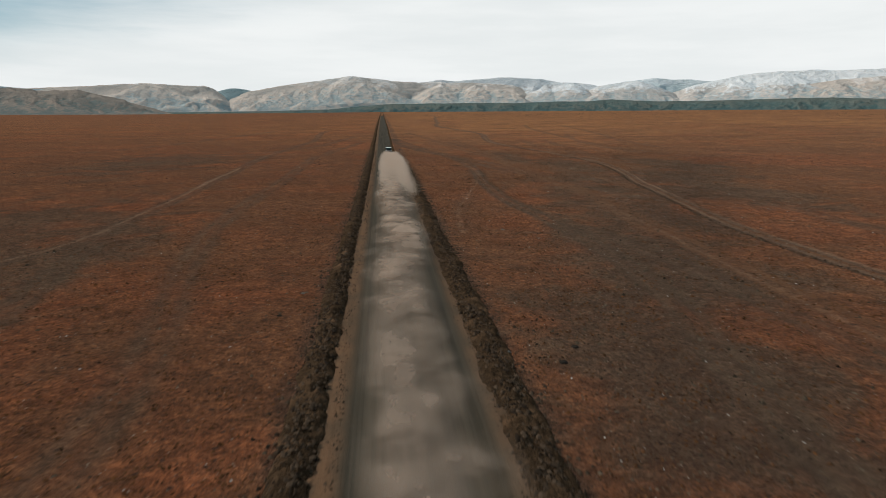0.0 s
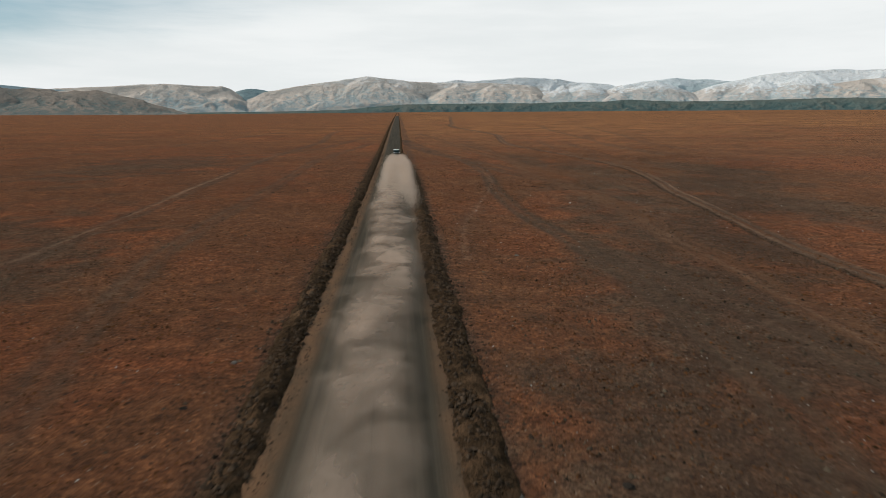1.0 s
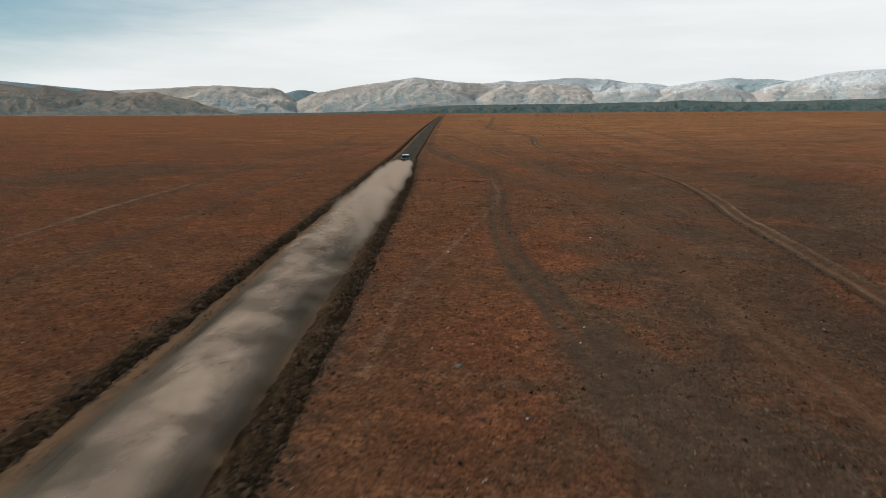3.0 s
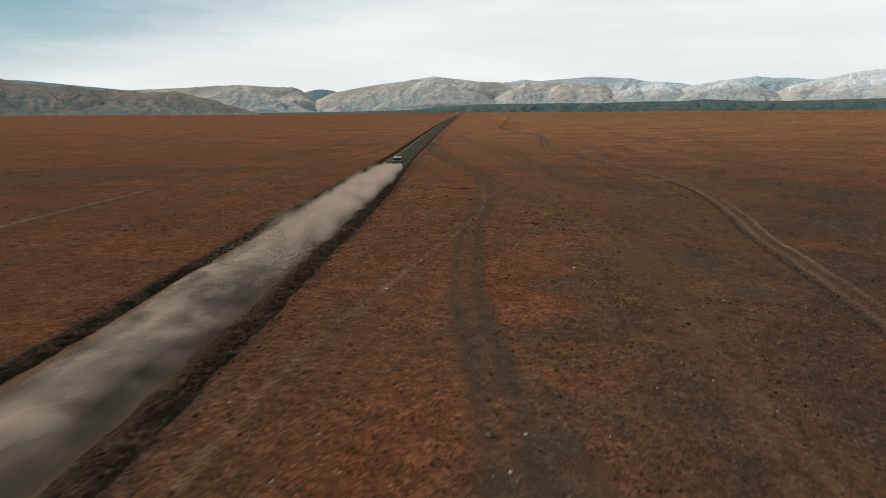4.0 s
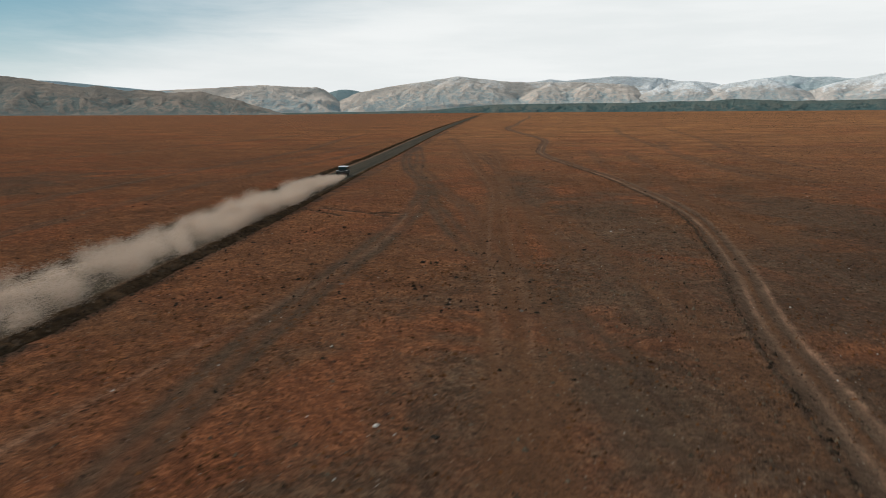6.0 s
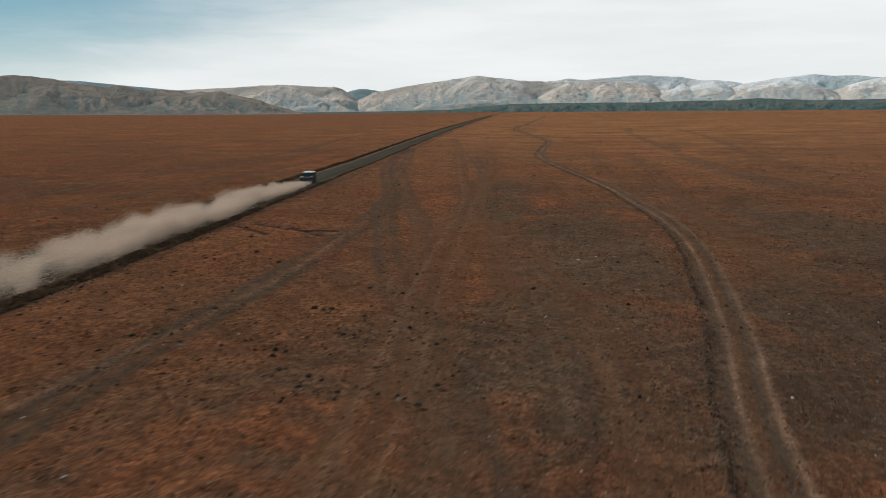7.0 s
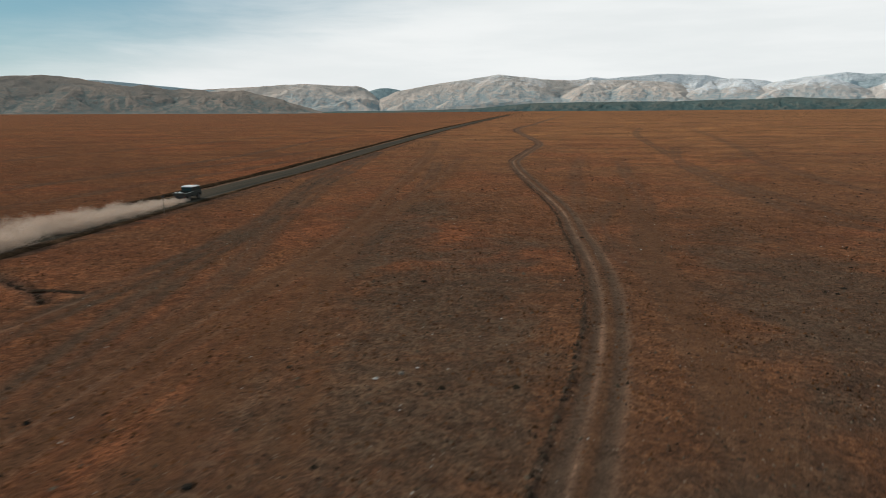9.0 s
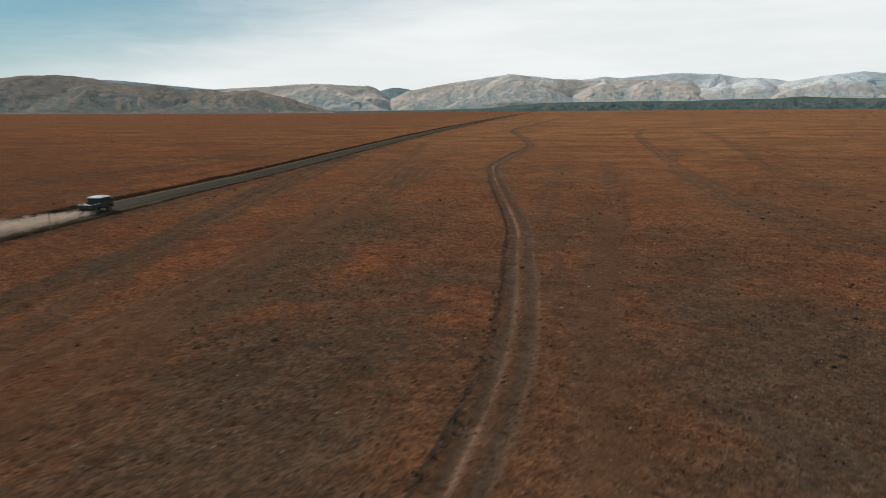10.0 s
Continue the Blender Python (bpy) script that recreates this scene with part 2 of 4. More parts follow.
# ---- numeric helpers ----
def lattice(ix, iy, seed):
    h = (ix.astype(np.int64) * 374761393 + iy.astype(np.int64) * 668265263 + seed * 1442695041) & 0xFFFFFFFF
    h = ((h ^ (h >> 13)) * 1274126177) & 0xFFFFFFFF
    return ((h ^ (h >> 16)) & 0xFFFF) / 65535.0


def vnoise(x, y, seed=0):
    """Smooth value noise, 0 to 1."""
    ix, iy = np.floor(x), np.floor(y)
    fx, fy = x - ix, y - iy
    fx, fy = fx * fx * (3 - 2 * fx), fy * fy * (3 - 2 * fy)
    a, b = lattice(ix, iy, seed), lattice(ix + 1, iy, seed)
    c, d = lattice(ix, iy + 1, seed), lattice(ix + 1, iy + 1, seed)
    return (a + (b - a) * fx) * (1 - fy) + (c + (d - c) * fx) * fy


def fbm(x, y, octaves=4, seed=0, gain=0.5):
    out, amp, tot = 0.0, 1.0, 0.0
    for k in range(octaves):
        out = out + amp * vnoise(x * 2 ** k + 17.3 * k, y * 2 ** k - 9.1 * k, seed + k)
        tot += amp
        amp *= gain
    return out / tot


def mesh_of(name, verts, faces, mat, smooth=False):
    me = bpy.data.meshes.new(name)
    verts = np.asarray(verts, dtype=np.float32)
    faces = np.asarray(faces, dtype=np.int32)
    k = faces.shape[1]
    me.vertices.add(len(verts))
    me.vertices.foreach_set("co", verts.ravel())
    me.loops.add(faces.size)
    me.loops.foreach_set("vertex_index", faces.ravel())
    me.polygons.add(len(faces))
    me.polygons.foreach_set("loop_start", np.arange(0, faces.size, k, dtype=np.int32))
    if smooth:
        me.polygons.foreach_set("use_smooth", np.ones(len(faces), dtype=bool))
    me.materials.append(mat)
    me.update(calc_edges=True)
    return me


def sheet(name, X, Y, Z, mat, smooth=True, **attrs):
    """A mesh over a grid; attrs are float values per vertex."""
    r, c = X.shape
    i = np.arange(r * c).reshape(r, c)
    f = np.stack([i[:-1, :-1], i[:-1, 1:], i[1:, 1:], i[1:, :-1]], -1).reshape(-1, 4)
    me = mesh_of(name, np.stack([X, Y, Z], -1).reshape(-1, 3), f, mat, smooth)
    for key, v in attrs.items():
        a = me.attributes.new(key, "FLOAT", "POINT")
        a.data.foreach_set("value", np.asarray(v, dtype=np.float32).ravel())
    return new(name, me)


def curve(points, step=1.5):
    """A smooth line through the points (Catmull-Rom), as an array of x, y."""
    p = np.array([points[0], *points, points[-1]], dtype=float)
    out = []
    for a, b, c, d in zip(p, p[1:], p[2:], p[3:]):
        k = max(2, int(np.hypot(*(c - b)) / step))
        t = np.linspace(0, 1, k, endpoint=False)[:, None]
        out.append(0.5 * (2 * b + (c - a) * t + (2 * a - 5 * b + 4 * c - d) * t ** 2 + (3 * b - a - 3 * c + d) * t ** 3))
    return np.vstack([*out, p[-1:]])


def beside(line, x, y, reach):
    """The signed distance of the points x, y from a line (+ to its right as it runs), large where farther than reach."""
    best = np.full(x.shape, 1e3)
    for a, b in zip(line, line[1:]):
        d = b - a
        n = np.hypot(*d)
        d = d / n
        lo, hi = np.minimum(a, b) - reach, np.maximum(a, b) + reach
        k = np.nonzero((x > lo[0]) & (x < hi[0]) & (y > lo[1]) & (y < hi[1]))[0]
        if not len(k):
            continue
        u, v = x[k] - a[0], y[k] - a[1]
        s = np.clip(u * d[0] + v * d[1], 0, n)
        off = np.hypot(u - s * d[0], v - s * d[1]) * np.where(u * d[1] - v * d[0] >= 0, 1, -1)
        near = np.abs(off) < np.abs(best[k])
        best[k[near]] = off[near]
    return best


def bump(d, width):
    return np.exp(-(d / width) ** 2)


def rise(x, y):
    """How far the plain has risen, towards the foot of the mountains."""
    up = np.interp(np.hypot(x, y), (220, 260, 330, 400, 480, 700, 1000, 1600, 2500, 3700), (0, 0.15, 1.2, 2.1, 3.0, 4.4, 6.0, 8.6, 12.0, 18.0))
    return up * np.interp(np.degrees(np.arctan2(x, y)), (-45, -20, 0, 30, 50), (0.17, 0.33, 1.0, 1.6, 1.7))


# ---- the plain: one sheet to the horizon ----
WINDING = curve([(41, 5), (40.4, 28), (40.2, 48), (41.1, 70), (43.9, 88), (45.5, 97.7), (46.9, 106), (49.2, 120), (52.3, 132.6), (54.5, 144), (56.1, 153), (57.3, 163), (57.7, 172), (57.5, 182), (57, 192),
                 (56.2, 208), (52, 240), (49.2, 262), (47.4, 281), (48, 292), (50.3, 315), (53.8, 350), (50.3, 391), (44.2, 445), (41.8, 489), (44.5, 535), (50.6, 588), (56.5, 675), (72, 880), (86, 1040), (110, 1500)])
FAINT = [  # old wheel tracks: line, half gauge, wear (below 0: worn down to smooth red soil), paleness
    (curve([(3.72, 310.4), (8.214, 259.6), (12.5, 230), (19.8, 195), (21.6, 172), (21.8, 157), (20.6, 140), (19.4, 125), (18.8, 112), (18.8, 97), (20.4, 76), (21.2, 54), (20, 40), (18, 30), (15.5, 12)]), 0.85, 0.95, 0.08),
    (curve([(5.58, 310.3), (12.45, 255.8), (16.1, 218), (20.3, 197), (23, 175), (25.3, 163), (29, 146), (34.4, 128), (36.6, 121), (40, 104)]), 0.9, 0.85, 0.1),
    (curve([(9.202, 259.6), (15.5, 231), (23.2, 190), (28, 170), (31, 150), (36, 120), (39, 98)]), 0.8, 0.65, 0.1),
    (curve([(13.89, 369.2), (20.73, 317.5), (28.7, 228), (32.2, 192), (32.4, 164), (32.2, 146), (32.6, 125), (33, 110), (33, 95), (32, 78), (30, 50), (29, 20)]), 0.8, -0.62, 0.3),
    (curve([(33, 191), (36.1, 167), (40.3, 152), (42, 144), (43.8, 133), (44.4, 120), (44, 104)]), 0.8, -0.55, 0.1),
    (curve([(32.53, 291.7), (34.41, 243.4), (34.2, 205), (34.4, 145), (34.9, 120), (33.7, 101), (31.9, 87), (30, 70)]), 0.8, -0.55, 0.2),
    (curve([(27.88, 280.4), (32.14, 243.4), (35.1, 198), (36.2, 177), (38.6, 161), (41, 140), (42, 120)]), 0.8, 0.5, 0.1),
    (curve([(72.55, 284.2), (69.49, 238), (67.9, 216), (64.5, 195), (62.4, 178), (61.4, 160), (60.8, 150), (60, 130), (57, 95), (55, 60)]), 0.85, 0.5, 0.1),
    (curve([(65.77, 305.2), (61.65, 273.1), (59.65, 238.3), (58.4, 215), (57.6, 196)]), 0.7, 0.35, 0.1),
    (curve([(109.7, 496), (95.86, 416.7), (88.97, 315), (87.31, 272.8), (88.04, 239.4), (92.3, 204), (104, 180)]), 0.9, 0.6, 0.1),
    (curve([(134.4, 489.3), (115.5, 341), (105.5, 282.2), (105.4, 232)]), 0.9, 0.5, 0.1),
    (curve([(95.48, 332.8), (86.8, 284.7), (85.13, 248.2), (85.8, 212), (90, 196), (104, 180)]), 0.8, 0.6, 0.15),
    (curve([(64, 215), (59.5, 198), (60, 180), (66, 165), (80, 150), (100, 140)]), 0.8, 0.5, 0.1),
    (curve([(-34.04, 415.5), (-34.51, 374.3), (-30.77, 304.3), (-32.41, 269.8), (-34.07, 235.3), (-35.0, 192), (-32.2, 123), (-31.1, 83), (-31.3, 67), (-36, 52)]), 0.8, 0.75, 0.5),
    (curve([(-8.407, 289.4), (-14.13, 244.8), (-17, 225), (-17.9, 206), (-20.2, 190), (-19.3, 127), (-19.7, 82), (-17, 56), (-12.7, 33), (-11.8, 12)]), 0.85, 0.65, 0.15),
    (curve([(-31.5, 100), (-31.1, 83), (-29.8, 70), (-26.7, 53), (-24.9, 42), (-23, 18)]), 0.8, 0.7, 0.1),
    (curve([(21.5, 160), (21.3, 142), (18.2, 122), (14, 103), (10.5, 87), (8.8, 70)]), 0.5, 0.3, 0.35),
    (curve([(-66, 420), (-78, 336), (-86, 272), (-98, 225), (-118, 170)]), 0.9, 0.7, 0.1),
    (curve([(-14, 330), (-23.5, 268), (-33, 233), (-46, 203), (-64, 170), (-90, 135)]), 0.85, 0.6, 0.1),
    (curve([(22, 76), (24, 66), (26, 52), (26.5, 38), (26, 20)]), 0.85, 0.75, 0.1),
]
SMOOTH = [curve([(65.5, 234), (65, 198), (62.5, 176), (61.6, 158), (61, 145)]), curve([(35, 215), (33.2, 190), (33, 172), (31.5, 158), (31, 140)]), curve([(36.4, 170), (37, 160), (37.5, 150), (39, 138)])]
DITCH = [curve([(9.5, 165.7), (14.0, 163.2), (16.7, 161.8), (19.0, 159.5)]), curve([(15.5, 162.8), (17.7, 162.5), (20.1, 162.3)]), curve([(7.1, 164.6), (10.0, 162.5), (13.1, 159.4)])]
FIELDS = [  # gravel fields: centre, half lengths
    (33, 90, 11, 30), (47, 165, 8, 26), (72, 160, 8, 38), (24, 55, 10, 28), (38, 190, 6, 25), (-30, 60, 8, 30), (60, 105, 10, 30), (-60, 180, 18, 40), (-42, 72, 14, 38), (44, 128, 12, 26), (15, 32, 9, 20), (54, 128, 9, 14),
    (22, 62, 8, 16), (36, 80, 9, 18), (48, 104, 9, 18), (62, 130, 10, 18), (76, 156, 12, 22)]


def ground_lines(lo, hi, step, far_lo, far_hi, grow):
    mid = np.arange(lo, hi + 1e-6, step)

    def run(a, end):
        out, s = [], step
        while abs(out[-1] - a if out else 0) + 0 < abs(end - a):
            s *= grow
            out.append((out[-1] if out else a) + math.copysign(s, end - a))
        out[-1] = end
        return out
    return np.array(run(lo, far_lo)[::-1] + list(mid) + run(hi, far_hi))


gx = ground_lines(-46, 104, 0.42, -4800, 4800, 1.09)
fine_x = np.concatenate([np.arange(-46, -5, 0.40), np.arange(-5, 8, 0.9), np.arange(8, 38, 0.36), np.arange(38, 60, 0.16), np.arange(60, 104.1, 0.42)])
gx = np.concatenate([gx[gx < -46.01], fine_x, gx[gx > 104.3]])
gy = ground_lines(8, 275, 0.72, -800, 4800, 1.045)
GX, GY = np.meshgrid(gx, gy)
fx, fy = GX.ravel(), GY.ravel()
near = 1 / (1 + np.maximum(0, np.maximum(np.abs(fx - 28) - 76, np.maximum(4 - fy, fy - 275))) / 20)
offroad = np.clip((np.maximum(-4.6 - fx, fx - 7.2)) / 2.0, 0, 1)
fz = near * offroad * (0.30 * (fbm(fx / 9, fy / 9, 3, 3) - 0.5) + 0.16 * (fbm(fx / 1.3, fy / 1.3, 2, 9) - 0.5))
worn, packed, turned, smooth = (np.zeros_like(fx) for _ in range(4))
for line, half, wear, pale in FAINT:
    d = beside(line, fx, fy, 4.0)
    ragged = 0.45 + 0.9 * vnoise(fx / 3.1, fy / 5.3, 21)
    broad = 0.52 + 0.0006 * np.clip(fy - 150, 0, 400)
    ruts = np.maximum(bump(d - half, broad), bump(d + half, broad))
    mark = (1.3 if wear < 0 else 1.05) * abs(wear) * np.clip(ruts * ragged + 0.34 * bump(d, 1.5) * ragged, 0, 1)
    if wear < 0:
        smooth = np.maximum(smooth, mark)
    else:
        worn = np.maximum(worn, mark)
    packed = np.maximum(packed, pale * bump(d - half + 0.3, 0.25) * np.clip(2.6 * vnoise(fx / 40, fy / 34, 26) - 0.7, 0.1, 1))
    fz -= 0.09 * abs(wear) * ruts * offroad
for line in SMOOTH:
    smooth = np.maximum(smooth, 0.85 * bump(beside(line, fx, fy, 4.0), 1.5))
d = beside(WINDING, fx, fy, 6.0)
ruts = np.maximum(bump((d - 0.55), 0.36), bump(d + 0.80, 0.42))
worn = np.maximum(worn, np.clip(ruts * 1.0 + 0.4 * bump(d, 1.6), 0, 1))
smooth = np.maximum(smooth * (1 - ruts), 0.75 * bump(d + 0.12, 0.34))
rutted = 0.9 * ruts * np.clip(0.5 + 0.8 * vnoise(fx / 1.2, fy / 9, 23), 0, 1)
broken = np.clip(2.2 * vnoise(fy / 14, fx * 0, 5) - 0.45, 0.1, 1)
left = 1.0 * bump(d + 0.55, 0.17) * np.clip(broken, 0.5, 1) * np.clip((fy - 95) / 30, 0.45, 1)
right = bump(d - 0.92, 0.18) * np.clip(1.6 - 1.1 * broken, 0.35, 1) * np.clip((145 - fy) / 20, 0.35, 1) * np.clip((fy - 60) / 60, 0.4, 1)
packed = np.maximum(packed, np.clip(np.maximum(1.25 * left, 1.15 * right), 0, 1))
rutted = rutted * (1 - 0.85 * packed)
spoil = bump(d + 1.7 + 0.25 * (vnoise(fy / 4, fx * 0, 8) - 0.5), 0.15) * np.clip(1.7 * vnoise(fx / 1.1, fy / 1.4, 31) - 0.15, 0, 1)
dark = bump(d + 1.7, 0.13 + 0.0011 * np.clip(fy - 130, 0, 400)) * np.clip(1.5 * vnoise(fx / 1.5, fy / 3, 37), 0.3, 1)
turned = np.maximum(turned, np.clip(np.maximum(1.5 * spoil, 1.25 * dark), 0, 1))
fz += -0.10 * ruts + 0.15 * spoil
for line, deep in zip(DITCH, (1.0, 0.5, 0.55)):
    d = beside(line, fx, fy, 2.0)
    turned = np.maximum(turned, deep * bump(d, 0.6 * deep + 0.15))
    fz -= 0.40 * deep * bump(d, 0.5)
    packed = np.maximum(packed, 0.25 * deep * bump(d - 0.75, 0.3))
packed = np.maximum(packed, 0.85 * bump(beside(curve([(-32.4, 110), (-33, 121), (-33.7, 140), (-34.3, 160)]), fx, fy, 2.0), 0.26))
for x0, half in ((-3.6, 1.0), (5.7, 1.05)):
    turned = np.maximum(turned, 0.85 * np.exp(-(np.maximum(0, np.abs(fx - x0) - half * 0.8) / (0.45 + 1.1 * vnoise(fx / 2.5, fy / 4.0, 78) ** 2)) ** 2) * np.clip(1.9 * vnoise(fx / 0.9, fy / 1.3, 77) - 0.25, 0, 1))
gravel = np.zeros_like(fx)
dusky = bump(beside(curve([(14, 22), (30, 60), (50, 105), (68, 136), (82, 160), (96, 185)]), fx, fy, 24.0) + 5 * (fbm(fx / 7, fy / 7, 3, 88) - 0.5), 8.5)
grassy = np.clip((fy - 190) / 260, 0, 1) * np.clip(0.35 + 1.1 * fbm(fx / 60, fy / 160, 3, 91), 0, 1) * np.clip(0.8 + fx / 300, 0.4, 1)
for cx, cy, ax, ay in FIELDS:
    gravel = np.maximum(gravel, np.exp(-((fx - cx) / ax) ** 2 - ((fy - cy) / ay) ** 2))
fz -= 0.03 * (1 - offroad)
fz += rise(fx, fy)
ground = sheet("ground", GX, GY, fz.reshape(GX.shape), STEPPE, True, worn=worn, packed=packed, rutted=rutted, bare=smooth, grassy=grassy, turned=turned, gravel=gravel, dusky=dusky)
tagged(ground, "dry reddish-brown steppe with orange grass and old wheel tracks", "ground", kind="structure")
GRAVEL, WORN = gravel.reshape(GX.shape), np.maximum(worn, smooth).reshape(GX.shape)
HEIGHT = fz.reshape(GX.shape)


def at_grid(values, x, y):
    """Values of the plain's grid at points inside its fine part (nearest point)."""
    i = np.clip(np.searchsorted(gy, y), 1, len(gy) - 1)
    j = np.clip(np.searchsorted(gx, x), 1, len(gx) - 1)
    return values[i, j]


# ---- the road: a graded gravel strip with a bank of spoil on either side ----
ry = np.concatenate([np.arange(-60, 300, 0.5), 300 + 0.5 * np.cumsum(1.02 ** np.arange(1, 190))])
ry = ry[ry < 3900]
rx = np.linspace(-3.5, 5.5, 31)
RX, RY = np.meshgrid(rx, ry)
RZ = 0.10 - 0.06 * np.abs((RX - 1) / 4.5) ** 2 - 0.035 * (bump(RX - 0.3, 0.35) + bump(RX - 2.0, 0.35) + bump(RX + 1.2, 0.3)) + 0.05 * (fbm(RX / 0.8, RY / 6, 3, 41) - 0.5)
RX = np.where(RX > 1, 1 + (RX - 1) * (1 - 0.36 * np.clip((RY - 185) / 45, 0, 1)), RX)      # the road narrows farther on
road = sheet("road", RX, RY, RZ + rise(RX, RY), ROAD, True)
tagged(road, "straight grey gravel road with wheel-worn lanes across the plain", "road", kind="structure")


def bank(name, x0, half, high, seed, later=1.0, shift=0.0, tall=0.0):
    y = np.concatenate([np.arange(-10, 260, 0.17), 260 + 0.17 * np.cumsum(1.02 ** np.arange(1, 310))])
    u = np.linspace(-1.15, 1.15, 25)
    U, Y = np.meshgrid(u, y[y < 3600])
    wob = 0.35 * (vnoise(Y / 3.7, U * 0, seed) - 0.5) + 0.3 * (vnoise(Y / 0.9, U * 0, seed + 1) - 0.5) * np.sign(U) * np.abs(U) ** 2
    thin = 1 + (later - 1) * np.clip((Y - 150) / 35, 0, 1)
    X = x0 - np.sign(x0) * (1 - thin) * half + U * half * thin + wob * thin
    X = X + shift * np.clip((Y - 185) / 45, 0, 1)
    prof = np.clip(1 - np.abs(U) ** 1.7, 0, 1) * (1 + tall * np.clip((Y - 190) / 50, 0, 1))
    fade = 1 / (1 + np.maximum(0, Y - 290) / 200)
    calm = np.clip((Y - 140) / 60, 0, 1)                              # farther on it is lower and more even
    lumps = (1 - calm) * vnoise(Y / 1.5, U * 1.1, seed + 2) + calm * (0.3 + 0.3 * vnoise(Y / 8, U * 0.5, seed + 4))
    Z = high * thin * prof * (0.45 + lumps) + fade * (1 - 0.6 * calm) * prof ** 0.5 * (0.26 * (fbm(X / 0.6, Y / 0.6, 3, seed + 3, 0.6) - 0.4) + 0.20 * (vnoise(X / 0.17, Y / 0.20, seed + 7) - 0.5))
    Z = np.where(np.abs(U) > 1.05, -0.12, Z)
    ob = sheet(name, X, Y, Z + rise(X, Y), BANK, False)
    return tagged(ob, "low bank of dark turned earth and clods beside the road", "bank", kind="structure")


bank("road_bank_west", -3.5, 0.86, 0.34, 51, 1.0, -0.2, 0.45)
bank("road_bank_east", 5.62, 0.97, 0.27, 61, 0.5, -1.5)


# ---- scattered small stuff ----
def scatter(name, x, y, z, size, mat, flat, seed, label, category, rough=0.35):
    """Many small lumps as one mesh: each a low faceted stone of its own size, turn and shape."""
    g = np.random.default_rng(seed)
    k = len(x)
    base = np.array([(1, 0, -0.3), (0.3, 0.95, -0.3), (-0.8, 0.6, -0.3), (-0.8, -0.6, -0.3), (0.3, -0.95, -0.3), (0, 0, 1)], dtype=float)
    tri = np.array([(0, 1, 5), (1, 2, 5), (2, 3, 5), (3, 4, 5), (4, 0, 5)])
    v = base[None] * (1 + rough * g.uniform(-1, 1, (k, 6, 1)))
    v[:, 5, :2] += g.uniform(-0.4, 0.4, (k, 2))
    s = np.stack([size * g.uniform(0.7, 1.35, k), size * g.uniform(0.7, 1.35, k), size * flat * g.uniform(0.6, 1.4, k)], -1)
    v = v * s[:, None]
    a = g.uniform(0, 2 * np.pi, k)
    c, q = np.cos(a)[:, None], np.sin(a)[:, None]
    v = np.stack([v[..., 0] * c - v[..., 1] * q, v[..., 0] * q + v[..., 1] * c, v[..., 2]], -1)
    v += np.stack([x, y, z], -1)[:, None]
    f = tri[None] + 6 * np.arange(k)[:, None, None]
    ob = new(name, mesh_of(name, v.reshape(-1, 3), f.reshape(-1, 3), mat))
    return tagged(ob, label, category, kind="stuff")


def off_road(x):
    return (x < -4.9) | (x > 7.4)


rng = np.random.default_rng(7)
# stones in the gravel fields and here and there
def strewn(k, wide):
    """Places strewn over the plain, denser along the middle of the valley floor east of the road."""
    y = 14 + 240 * rng.random(k) ** 1.1
    return 4 + 0.30 * (y - 30) + rng.normal(0, wide, k), y


px, py = strewn(300000, 34)
keep = (px > -46) & (px < 103) & off_road(px) & (rng.random(300000) < 0.06 + 0.50 * at_grid(GRAVEL, px, py) * (fbm(px / 5, py / 5, 3, 71) > 0.42))
px, py = px[keep], py[keep]
ps = 0.030 + 0.050 * rng.random(len(px)) ** 2.2 + 0.12 * rng.random(len(px)) ** 1.3 * (rng.random(len(px)) > 0.93)
scatter("field_stones", px, py, at_grid(HEIGHT, px, py), ps, GRIT, 0.8, 11, "small dark stones strewn over the dry plain", "stones")
# lumps of crusted soil, of the ground's own colour
ex, ey = strewn(150000, 26)
keep = (ex > -46) & (ex < 103) & off_road(ex) & (ey < 215) & (rng.random(150000) < np.clip(2.6 * fbm(ex / 4, ey / 4, 3, 73) - 0.75, 0.08, 0.8)) & (at_grid(WORN, ex, ey) < 0.35)
ex, ey = ex[keep], ey[keep]
scatter("soil_lumps", ex, ey, at_grid(HEIGHT, ex, ey) - 0.01, 0.045 + 0.075 * rng.random(len(ex)) ** 2.0, LUMP, 0.75, 19, "crumbly red-brown lumps of dry soil on the plain", "soil", 0.5)
# small bleached stones
qx, qy = strewn(3000, 34)
keep = (qx > -46) & (qx < 103) & off_road(qx)
qx, qy = qx[keep], qy[keep]
scatter("pale_pebbles", qx, qy, at_grid(HEIGHT, qx, qy), 0.025 + 0.05 * rng.random(len(qx)) ** 3, PALE, 0.6, 18, "small pale bleached stones strewn over the plain", "stones")
# low tussocks of dry grass
tx, ty = strewn(220000, 36)
keep = (tx > -46) & (tx < 103) & off_road(tx) & (rng.random(220000) < 0.6 * np.clip(3.2 * fbm(tx / 9, ty / 9, 4, 81) - 1.1, 0.06, 1) * (1 - 0.7 * at_grid(GRAVEL, tx, ty)))
tx, ty = tx[keep], ty[keep]
ts = 0.04 + 0.085 * rng.random(len(tx)) ** 1.7
scatter("dry_grass_tussocks", tx, ty, at_grid(HEIGHT, tx, ty), ts, GRASS, 0.6, 12, "low rust-orange tussocks of dry steppe grass", "grass", 0.5)
